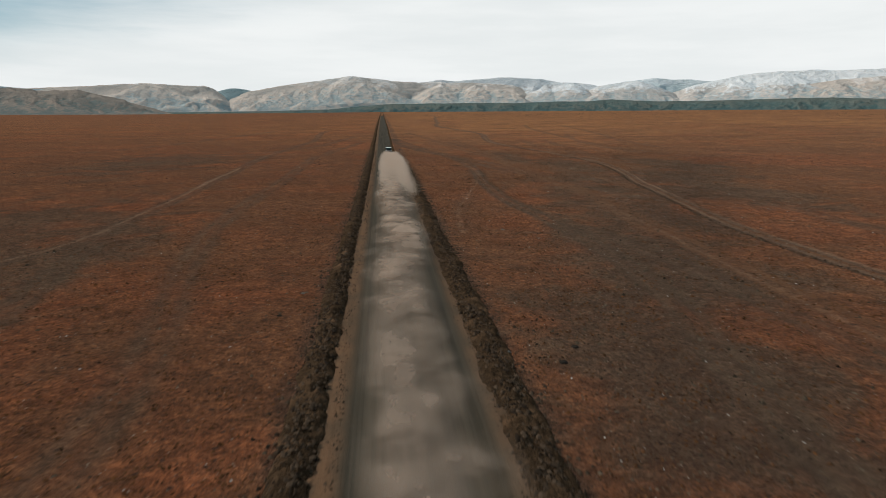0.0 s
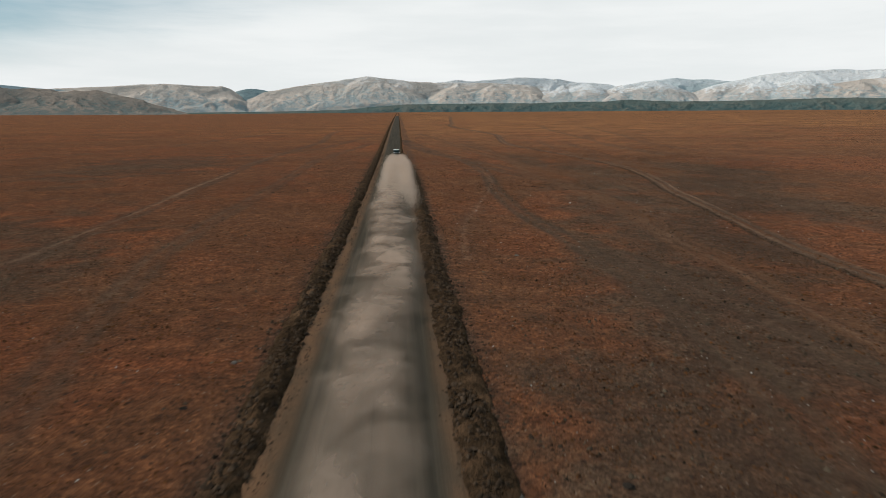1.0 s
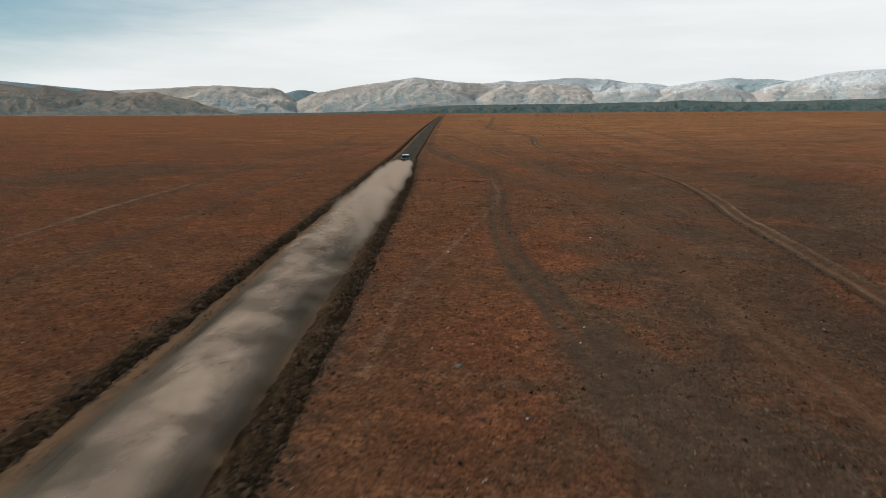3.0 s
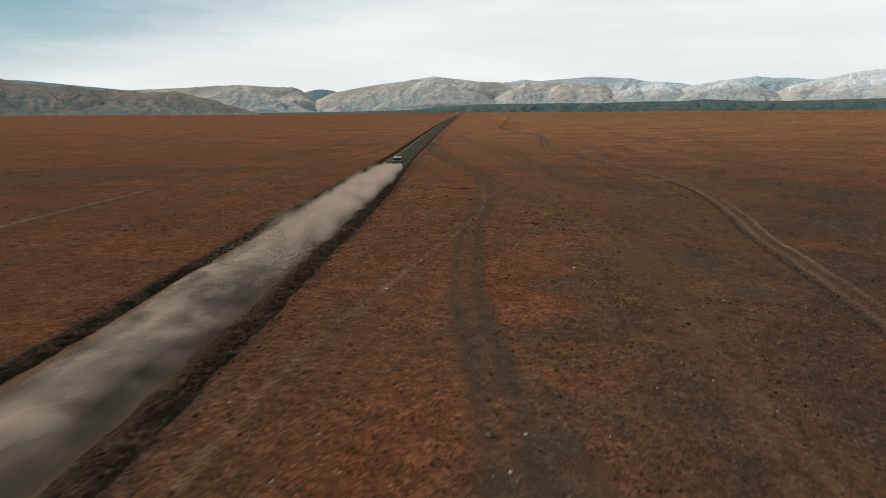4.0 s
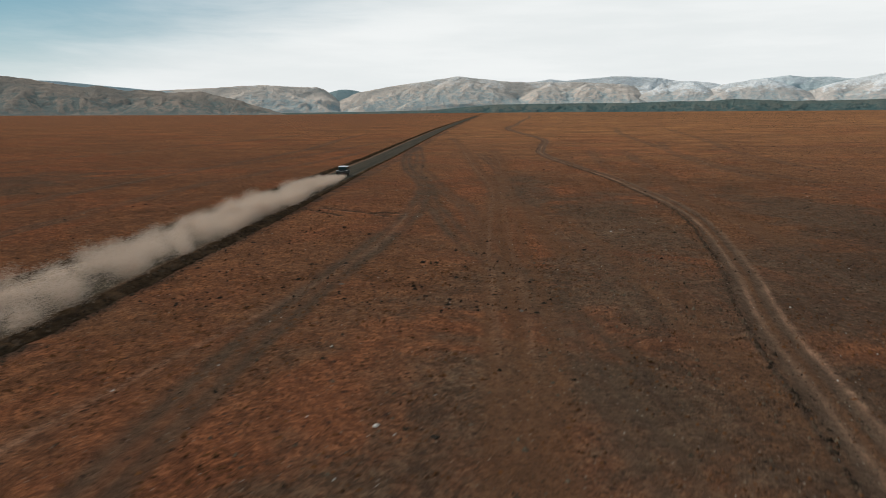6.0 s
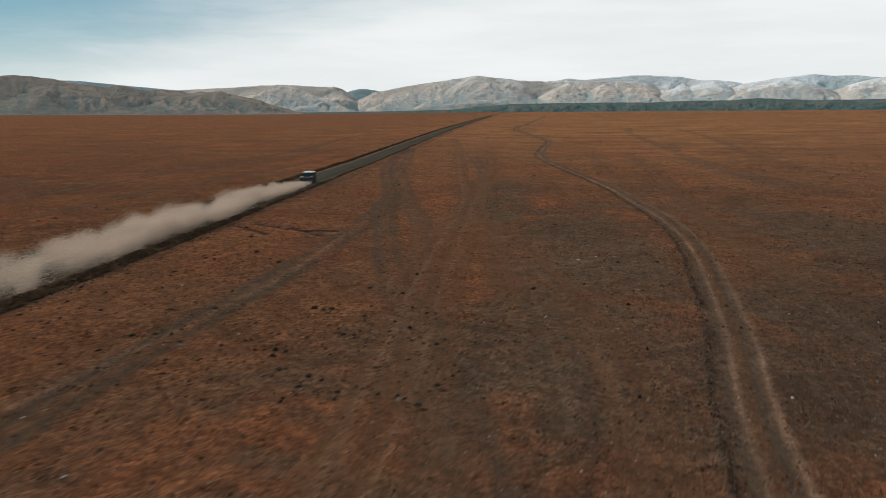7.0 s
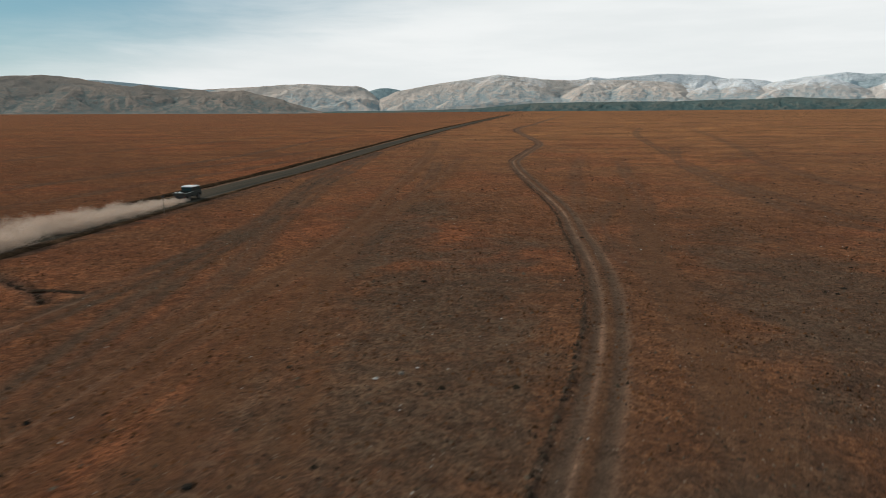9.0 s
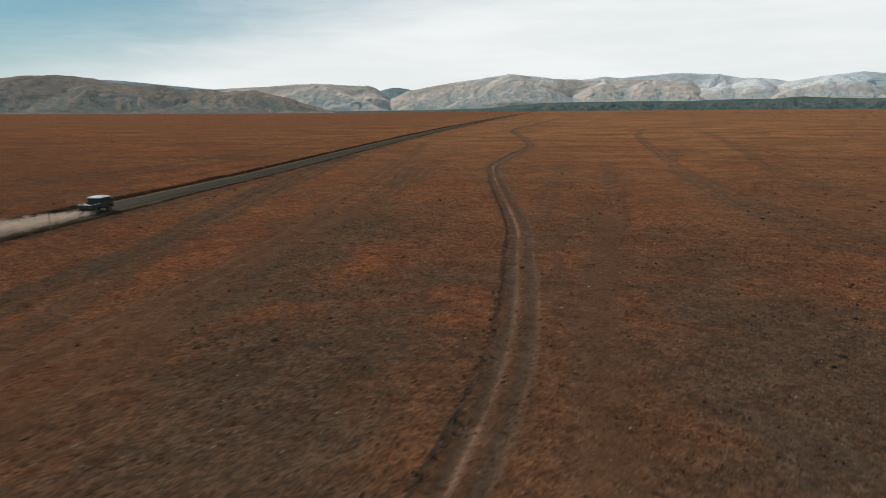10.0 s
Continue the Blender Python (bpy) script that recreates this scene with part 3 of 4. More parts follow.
# dark low scrub dotted over the far plain
sy = 120 + 1900 * rng.random(70000) ** 1.6
sx = 30 + (0.85 * sy + 40) * rng.uniform(-1, 1, 70000)
keep = off_road(sx) & (fbm(sx / 30, sy / 55, 4, 95) + 0.12 * rng.random(70000) ** 3 > 0.545) & (np.abs(beside(WINDING, sx, sy, 4.0)) > 3) & ((sx > -5) | (rng.random(70000) < 0.35))
sx, sy = sx[keep], sy[keep]
ss = (0.05 + 0.14 * rng.random(len(sx)) ** 3.0) * (0.7 + sy / 400)
scatter("far_scrub", sx, sy, rise(sx, sy) + 0.04, ss, BURNT, 0.55, 15, "dark low scrub and stones dotted over the far plain", "scrub", 0.5)
hy = 800 + 1500 * rng.random(5000)
hx = hy * np.tan(np.radians(rng.uniform(8, 42, 5000)))
keep = fbm(hx / 160, hy / 60, 4, 97) > 0.52
hx, hy = hx[keep], hy[keep]
scatter("horizon_scrub", hx, hy, rise(hx, hy) + 0.05, 0.5 + 1.5 * rng.random(len(hx)) ** 2, CLOD, 0.16, 20, "dark low scrub in strips near the far edge of the plain", "scrub", 0.5)
# clods on the banks and beside the winding track
cy = 6 + 270 * rng.random(26000) ** 1.25
cx = np.where(rng.random(26000) < 0.45, -3.60 + rng.normal(0, 0.72, 26000), 5.72 + rng.normal(0, 0.82, 26000))
cs = 0.03 + 0.12 * rng.random(26000) ** 3.2
cx = np.where((cx > 1) & (cy > 165), 5.25 - 1.5 * np.clip((cy - 185) / 45, 0, 1) + (cx - 5.7) * 0.5, cx)
cs = np.where((cx > 1) & (cy > 165), 0.6 * cs, cs)
cz = np.where(cx < 1, 0.40 * np.clip(1 - ((cx + 3.5) / 0.86) ** 2, 0, 1), 0.30 * np.clip(1 - ((cx - 5.62) / 0.97) ** 2, 0, 1))
scatter("bank_clods", cx, cy, cz, cs, CLOD, 0.75, 13, "dark clods and stones heaped on the road banks", "clods", 0.45)
iy = 8 + 250 * rng.random(5000) ** 1.2
ix = -2.15 + rng.normal(0, 0.16, 5000) + 0.2 * np.sin(iy / 9)
scatter("road_edge_clods", ix, iy, np.full(5000, 0.05), 0.03 + 0.07 * rng.random(5000) ** 2, CLOD, 0.8, 16, "thin row of loose clods along the road's edge", "clods", 0.45)
pick = rng.integers(0, 150, 16000)
wx = WINDING[pick, 0] + rng.normal(-1.2, 1.2, 16000)
wy = WINDING[pick, 1] + rng.normal(0, 0.8, 16000)
wd = beside(WINDING, wx, wy, 4.0)
keep = (np.abs(wd + 1.75) < 0.16 + 0.5 * (rng.random(len(wd)) > 0.92)) & (wy < 270)
wx, wy = wx[keep], wy[keep]
ws = 0.04 + 0.10 * rng.random(len(wx)) ** 2.2
scatter("track_clods", wx, wy, at_grid(HEIGHT, wx, wy) + 0.3 * ws, ws, CLOD, 0.8, 14, "dark clods thrown up beside the winding dirt track", "clods", 0.45)

dx, dy = [], []
for line in DITCH:
    t = rng.uniform(0, len(line) - 1.001, 420)
    a = np.floor(t).astype(int)
    q = line[a] + (line[a + 1] - line[a]) * (t - a)[:, None]
    dx.append(q[:, 0] + rng.normal(0, 0.10, 420))
    dy.append(q[:, 1] - 0.2 + rng.normal(0, 0.10, 420))
dx, dy = np.concatenate(dx), np.concatenate(dy)
scatter("ditch_clods", dx, dy, at_grid(HEIGHT, dx, dy) + 0.04, 0.03 + 0.09 * rng.random(len(dx)) ** 2, CLOD, 0.8, 17, "dark clods dug out along a shallow ditch", "clods", 0.45)


# ---- single stones that stand out ----
def stone(name, size, mat, seed, label):
    bm = bmesh.new()
    bmesh.ops.create_icosphere(bm, subdivisions=2, radius=size)
    for v in bm.verts:
        k = 1 + 0.35 * noise.noise(v.co / size * 1.3 + Vector((seed, 0, 0)))
        v.co = Vector((v.co.x * k * 1.2, v.co.y * k, v.co.z * k * 0.5 + 0.22 * size))
    me = bpy.data.meshes.new(name)
    bm.to_mesh(me)
    bm.free()
    me.materials.append(mat)
    return tagged(new(name, me), label, "stone", "stones on the plain")


KINDS = {"d": stone("stone", 0.14, BURNT, 3, "dark weathered stone lying on the dry plain"), "g": stone("stone", 0.15, STONE, 5, "grey-brown stone lying on the dry plain"),
         "p": stone("stone", 0.10, PALE, 8, "pale bleached stone lying on the reddish soil")}
SPOTS = [("d", 26.2, 133.7, 1.5), ("d", 27.4, 133.6, 1.3), ("d", 29.87, 103.8, 1.2), ("d", 12.4, 132.0, 1.1), ("d", 31.6, 90.5, 1.0), ("d", 32.0, 90.9, 1.0),
         ("d", -6.86, 40.5, 1.2), ("g", -5.97, 45.9, 1.1), ("d", -12.66, 49.9, 1.0), ("g", 13.4, 70.7, 1.3), ("g", 20.9, 126.4, 1.0), ("d", 57.1, 188.0, 1.4), ("p", 12.9, 98.0, 1.2),
         ("p", 27.4, 104.6, 1.2), ("p", 21.0, 77.0, 1.1), ("p", 46.5, 151.5, 1.0), ("p", 44.8, 149.8, 1.1), ("d", 40.6, 140.0, 1.3), ("g", 45.9, 150.5, 1.0), ("d", 15.7, 150.1, 1.5), ("d", 18.0, 147.4, 1.3), ("d", 19.2, 146.3, 1.4), ("d", 27.5, 123.5, 1.2), ("d", 29.2, 122.9, 1.1),
         ("d", 18.3, 128.2, 1.1), ("d", 17.2, 127.7, 1.2), ("g", 6.6, 33.0, 1.3), ("d", 10.6, 33.5, 1.5), ("d", 9.3, 31.2, 1.4), ("p", 1.3, 30.2, 0.7), ("d", 44.0, 168.0, 1.2), ("g", 34.0, 121.0, 1.0)]
used = set()
for kind, x, y, s in SPOTS:
    m = pose(x, y, float(at_grid(HEIGHT, np.array([x]), np.array([y]))[0]) - 0.02, 0, 0, (x * 77) % 360) @ Matrix.Scale(s, 4)
    if kind in used:
        ob = copy_thing(KINDS[kind], Matrix.Identity(4))
        ob.matrix_basis = m
    else:
        KINDS[kind].matrix_basis = m
        used.add(kind)

# ---- mountains round the plain ----
# the base colours hold some haze, so they are paler than the bare slopes
BROWN = rock_material("brown_hills", (0.170, 0.150, 0.130), (0.285, 0.222, 0.178), (0.112, 0.136, 0.130), 0.2, 290.0, 0.04)
DUSTED = rock_material("snow_dusted_hills", (0.385, 0.330, 0.285), (0.585, 0.455, 0.370), (0.235, 0.295, 0.300), 0.60, 215.0, 0.16)
SNOWY = rock_material("snowy_mountains", (0.40, 0.365, 0.335), (0.60, 0.490, 0.425), (0.26, 0.330, 0.345), 0.97, 155.0, 0.14)
# far-off haze is painted in as pale blue-grey base colours
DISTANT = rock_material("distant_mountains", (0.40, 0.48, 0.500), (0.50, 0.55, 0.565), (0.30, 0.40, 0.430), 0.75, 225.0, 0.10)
# the shade on this hill is put into its dark teal base colours
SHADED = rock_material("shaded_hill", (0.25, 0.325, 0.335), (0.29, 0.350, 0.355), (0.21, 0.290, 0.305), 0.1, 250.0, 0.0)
# scrub, with haze put in by a lighter, teal base colour
SCRUB = rock_material("scrub_ridge", (0.084, 0.122, 0.118), (0.135, 0.140, 0.122), (0.062, 0.104, 0.104), 0.0, 900.0, 0.0)


def ridge(label, mat, far, deep, crest, seed, spurs=1.0, rugged=6.0, flank=1.9, lift=1.0, lean=0.0, lines=()):
    """A mountain on an arc round the plain: a crest line, and spurs that come down from it towards the plain with gullies between.
    crest: bearing in degrees (+ to the right) and height in metres, point by point; spurs: how strongly its flanks are folded; lean: which way the folds run.
    lines: the main spurs, as points of bearing, place up the slope (0 foot, 1 crest) and height."""
    g = np.random.default_rng(seed)
    b = np.array([c[0] for c in crest], dtype=float)
    h = np.array([c[1] for c in crest], dtype=float) * lift
    az = np.arange(b[0], b[-1], 0.085)
    u = np.concatenate([np.linspace(0, 0.94, 44), [0.96, 0.98, 1.0, 1.05, 1.12, 1.2]])
    A, U = np.meshgrid(az, u)
    soft = np.convolve(np.pad(np.interp(az, b, h) + 0.018 * h.max() * (fbm(az * 1.6, az * 0, 3, seed + 2, 0.6) - 0.5), 1, mode="edge"), (0.25, 0.5, 0.25), mode="valid")
    top = np.tile(soft, (len(u), 1))
    m = far * 0.01745
    wave = 60 * (fbm(A * 0.5, U * 3, 3, seed) - 0.5)
    E, N = A * m + wave, U * deep + 0.7 * wave[::-1]                   # metres along the arc, and up the slope
    back = np.abs(deep - U * deep)
    Z = np.where(U > 1, top - 0.5 * back, top * (0.10 + 0.90 * np.clip(U, 0, 1) ** flank))

    def along(Z, e, n, z, side):
        """Raises the slope to a spur's line of points e, n, z; its flanks fall at the rate side."""
        for i in range(len(e) - 1):
            de, dn = e[i + 1] - e[i], n[i + 1] - n[i]
            t = np.clip(((E - e[i]) * de + (N - n[i]) * dn) / (de * de + dn * dn), 0, 1)
            off = np.hypot(E - e[i] - t * de, N - n[i] - t * dn)
            Z = np.maximum(Z, z[i] + t * (z[i + 1] - z[i]) - side * off)
        return Z

    # spurs and gullies with straight flanks and sharp edges, large, middling and small, that lean across one another
    s = np.clip(1 - U, 0, 1)
    body = np.clip(4.4 * s * np.clip(U, 0, 1), 0, 1) ** 1.4
    for size, tilt, high, k in ((deep * 0.9, lean, 0.30, 0), (deep * 0.33, -0.6 * lean, 0.08, 1), (deep * 0.12, 0.5 * lean, 0.022, 2)):
        bend = size * 0.9 * (fbm(E / (1.7 * size), N / (2.2 * size), 3, seed + 40 + 7 * k, 0.5) - 0.5)
        phase = (E + tilt * s * deep + bend) / size + 0.37 * seed
        fold = 1 - np.abs(2 * (phase - np.floor(phase)) - 1)
        swell = 0.6 + 0.8 * fbm(E / (2.5 * size), N / (2.5 * size), 2, seed + 60 + k)
        Z = Z + spurs * high * top * body * swell * (fold - 0.55)
    for line in lines:
        q = np.array(line, dtype=float)
        t = np.linspace(0, len(q) - 1, 3 * len(q))
        e, n, z = (np.interp(t, np.arange(len(q)), q[:, c]) for c in range(3))
        e = e * m + g.normal(0, 9, len(t))
        Z = along(Z, e, n * deep, z * lift * (1 + 0.03 * g.normal(0, 1, len(t)) * (t > 0)), 0.42)
    rough = np.clip(U * 3, 0, 1) * np.clip(top / 100, 0, 1) * np.clip(3.2 * (1.02 - U), 0.25, 1)
    Z = Z + rugged * rough * ((1 - np.abs(2 * fbm(E / 110, N / 150, 4, seed + 13, 0.55) - 1)) ** 2 - 0.45) + 1.7 * rugged * rough * (0.5 - np.abs(2 * fbm(E / 60, N / 80, 4, seed + 17, 0.62) - 1))
    Z = Z * np.clip(U * 6, 0, 1)
    Z = np.minimum(Z, top * np.clip(0.25 + 0.85 * U, 0, 1) + 2) - 2 - 6 * (U < 0.01)
    smooth = Z.copy()
    for _ in range(6):
        smooth[:, 2:-2] = (smooth[:, :-4] + smooth[:, 2:-2] + smooth[:, 4:]) / 3
    cut = np.clip(0.5 + (smooth - Z) / (0.09 * np.maximum(top, 20)), 0, 1) * np.clip(1.4 - U, 0.3, 1)
    a = np.radians(A)
    R = far - deep + deep * U
    ob = sheet("mountain_ridge", 25 + R * np.sin(a), 67 + R * np.cos(a), Z, mat, True, gully=cut)
    return tagged(ob, label, "mountain", "mountains round the plain", "structure")


ridge("bare brown hills with dark scrub in their gullies", BROWN, 4250, 800, [(-58, 120), (-50, 158), (-46, 165), (-43.2, 172), (-40.8, 201), (-38.6, 212), (-37.4, 207), (-36.2, 198), (-35.54, 186), (-34.86, 178), (-34.17, 171), (-33.47, 164), (-32.63, 157), (-32.19, 166), (-31.82, 170), (-31.27, 163), (-30.66, 152), (-30.03, 140), (-29.52, 139), (-28.99, 147), (-28.59, 151), (-28.21, 143), (-27.41, 143), (-26.88, 131), (-26.34, 130), (-25.91, 141), (-25.37, 136), (-24.81, 137), (-24.31, 143), (-23.76, 132), (-23.13, 120), (-22.42, 109), (-21.71, 99), (-20.98, 87), (-22, 100), (-20.3, 65), (-17, 4)], 3, 0.9, 7.0, lift=1.012, lean=0.4, lines=[
      [(-38.6, 1, 212), (-36.5, 0.8, 160), (-34, 0.55, 110), (-32, 0.3, 60)], [(-39, 1, 210), (-41.5, 0.75, 150), (-44, 0.5, 90)], [(-29.6, 1, 157), (-27.8, 0.7, 110), (-26, 0.4, 60)],
      [(-29.6, 1, 157), (-31.5, 0.7, 105), (-33.5, 0.4, 55)], [(-24.9, 1, 150), (-22.5, 0.75, 105), (-20.5, 0.5, 60)], [(-24.9, 1, 150), (-26.5, 0.7, 95), (-28, 0.4, 50)]])
ridge("distant ridge behind the brown hills, coloured pale for haze", DISTANT, 4640, 300, [(-60, 170), (-48, 203), (-43, 203), (-40, 195), (-36.5, 210), (-34.5, 207), (-32.5, 192), (-30.5, 178), (-28.5, 165), (-26, 150), (-22, 90)], 19, 0.6, 4.0)
ridge("rounded brown mountain lightly dusted with snow", DUSTED, 4670, 560, [(-31, 120), (-27, 156), (-23, 175), (-21, 188), (-19.2, 195), (-17.2, 186), (-16.1, 183), (-15, 183), (-14.3, 166), (-13.4, 112), (-12.5, 72), (-10, 4)], 23, lift=1.049, lean=0.8,
      lines=[[(-19.2, 1, 192), (-17.3, 0.75, 140), (-15.5, 0.5, 90), (-14, 0.25, 40)], [(-19.2, 1, 192), (-21, 0.7, 130), (-22.5, 0.4, 70)], [(-23.5, 1, 168), (-25, 0.7, 110), (-26, 0.4, 60)]])
ridge("small hill between the mountains, coloured dark as if in shade", SHADED, 4740, 240, [(-16.2, 60), (-15, 110), (-13.9, 156), (-13.1, 172), (-12.5, 174), (-11.7, 166), (-10.6, 140), (-9, 100)], 29, 0.2, 3.0, 1.2, lift=1.045)
ridge("broad brown mountain with a thin cover of snow", DUSTED, 4640, 560, [(-17, 10), (-15, 40), (-13.5, 84), (-11.6, 148), (-9, 186), (-6.5, 214), (-4.5, 236), (-2.9, 256), (-1.2, 241), (0.8, 224), (3, 214), (4.7, 216),
      (6.5, 214), (8, 212), (9.5, 206), (11.3, 195), (13, 140), (14.4, 93), (17, 8)], 31, lift=1.054, lean=0.7, lines=[
      [(-2.9, 1, 256), (-1.6, 0.85, 215), (0, 0.65, 160), (1.5, 0.4, 95), (3, 0.15, 35)], [(-5.5, 0.95, 216), (-7.5, 0.75, 150), (-9.5, 0.5, 100), (-11.5, 0.25, 50)], [(-4.3, 0.62, 160), (-6, 0.45, 110), (-8, 0.25, 55)],
      [(-4.3, 0.62, 160), (-2.5, 0.4, 110), (-0.8, 0.2, 50)], [(8.6, 1, 210), (10, 0.8, 165), (12, 0.5, 105), (14, 0.2, 45)], [(8.6, 0.97, 203), (6.5, 0.7, 135), (4.5, 0.4, 75), (3, 0.2, 35)], [(4.7, 0.98, 210), (5.8, 0.6, 125), (7, 0.25, 50)]])
ridge("distant mountain with snow fields", SNOWY, 4700, 320, [(0, 170), (2.8, 225), (4.9, 248), (6.1, 237), (8, 251), (10.4, 266), (13.6, 252), (15.4, 225), (17.5, 190), (20, 120)], 37, 0.7, 4.0, lean=0.5)
ridge("smooth snow-covered mountain", SNOWY, 4690, 460, [(6, 60), (9, 150), (12.5, 205), (15, 222), (16.5, 220), (18, 207), (19.5, 170), (21.5, 100), (24, 10)], 43, 0.5, 3.0, lift=1.022, lean=0.6,
      lines=[[(16, 1, 220), (17.5, 0.75, 160), (19, 0.45, 90)], [(14, 0.98, 212), (14.5, 0.6, 130), (15, 0.3, 60)]])
ridge("brown mountain half covered with snow", SNOWY, 4620, 520, [(11, 4), (13, 30), (15, 70), (16.7, 118), (18.5, 188), (20.5, 213), (21.8, 219), (23, 192), (24.5, 145), (25.8, 100), (27.5, 60), (30, 6)], 47, lift=1.038, lean=0.5,
      lines=[[(21.8, 1, 219), (23.5, 0.8, 150), (25, 0.5, 95), (27, 0.2, 40)], [(21.5, 0.97, 210), (19.5, 0.7, 145), (17.5, 0.4, 85), (16, 0.2, 35)], [(20, 0.9, 185), (21, 0.6, 125), (22.5, 0.3, 60)]])
ridge("distant rocky mountain, coloured blue-grey for haze", DISTANT, 4750, 300, [(15, 120), (18, 170), (20.5, 226), (22.5, 245), (23.3, 250), (24.5, 238), (26.1, 238), (27.5, 222), (30, 220), (33, 150)], 53, 0.8, 9.0, lean=-0.4)
ridge("long snow-covered mountain under rocky tops", SNOWY, 4680, 520, [(20, 6), (22, 60), (24, 130), (26, 187), (27.3, 212), (28.7, 235), (29.7, 255), (31.1, 266), (33, 271), (34.9, 275), (36, 267), (39.1, 270), (43, 262), (48, 225), (56, 150)], 59, 0.8, 6.0, lift=1.013, lean=0.4,
      lines=[[(29.7, 0.97, 240), (28.6, 0.6, 130), (27.5, 0.3, 60)], [(33, 0.98, 262), (31.5, 0.7, 170), (30, 0.4, 90)], [(27, 0.9, 190), (26, 0.6, 120), (25, 0.3, 50)]])
ridge("brown foothill lightly dusted with snow", DUSTED, 4520, 430, [(23, 4), (26, 40), (29, 80), (31, 118), (34, 175), (36.5, 203), (39, 214), (43, 200), (48, 160), (56, 90)], 67, lift=1.032, lean=0.5,
      lines=[[(39, 1, 214), (36.5, 0.8, 172), (34, 0.6, 128), (31, 0.3, 60)], [(38.5, 0.97, 208), (39.5, 0.6, 120), (40.5, 0.3, 55)]])
ridge("low dark ridge of scrub along the plain's far edge", SCRUB, 4050, 260, [(-24, 8), (-18, 18), (-10, 26), (-5, 36), (-2, 56), (0.3, 68), (4, 73), (8.1, 75), (11.5, 74), (15, 84), (17.5, 84), (19.8, 95),
      (21.5, 88), (23.5, 82), (27.5, 84), (31.5, 91), (36, 96), (42, 80), (56, 60)], 73, 0.35, 8.0, 1.3, lean=0.6)


# ---- the truck ----
def part(name, bm, mat, parent, label="", smooth=False):
    me = bpy.data.meshes.new(name)
    bmesh.ops.recalc_face_normals(bm, faces=bm.faces)
    bm.to_mesh(me)
    bm.free()
    if smooth:
        for f in me.polygons:
            f.use_smooth = True
    me.materials.append(mat)
    ob = new(name, me)
    ob.parent = parent
    return tagged(ob, label)


def block(x0, x1, y0, y1, z0, z1, bevel=0.02, top=1.0, lean=0.0, bm=None):
    """A bevelled box; top: how much narrower it is above; lean: how far its top is pushed forwards."""
    bm = bm or bmesh.new()
    vs = bmesh.ops.create_cube(bm, size=1)["verts"]
    cx = (x0 + x1) / 2
    for v in vs:
        up = v.co.z > 0
        v.co = Vector((cx + v.co.x * (x1 - x0) * (top if up else 1), (y0 + y1) / 2 + v.co.y * (y1 - y0) + (lean if up else 0), z1 if up else z0))
    if bevel:
        es = list({e for v in vs for e in v.link_edges})
        bmesh.ops.bevel(bm, geom=es, offset=bevel, segments=2, affect="EDGES", profile=0.5)
    return bm


def prism(outline, x0, x1, bevel=0.02, inset=0.0):
    """A solid from a side outline of (y, z), from x0 to x1."""
    bm = bmesh.new()
    a = [bm.verts.new((x0, y, z)) for y, z in outline]
    b = [bm.verts.new((x1, y, z)) for y, z in outline]
    bm.faces.new(a)
    bm.faces.new(b[::-1])
    k = len(a)
    for i in range(k):
        bm.faces.new((a[i], b[i], b[(i + 1) % k], a[(i + 1) % k]))
    bmesh.ops.recalc_face_normals(bm, faces=bm.faces)
    if bevel:
        bmesh.ops.bevel(bm, geom=list(bm.edges), offset=bevel, segments=2, affect="EDGES", profile=0.5)
    return bm


def disc(radius, width, x, y, z, seg=28, bevel=0.03, hole=0.0):
    bm = bmesh.new()
    bmesh.ops.create_cone(bm, cap_ends=True, segments=seg, radius1=radius, radius2=radius, depth=width,
                          matrix=Matrix.Translation((x, y, z)) @ Matrix.Rotation(radians(90), 4, "Y"))
    if bevel:
        es = [e for e in bm.edges if abs(e.verts[0].co.x - e.verts[1].co.x) < 1e-5]
        bmesh.ops.bevel(bm, geom=es, offset=bevel, segments=2, affect="EDGES", profile=0.5)
    return bm


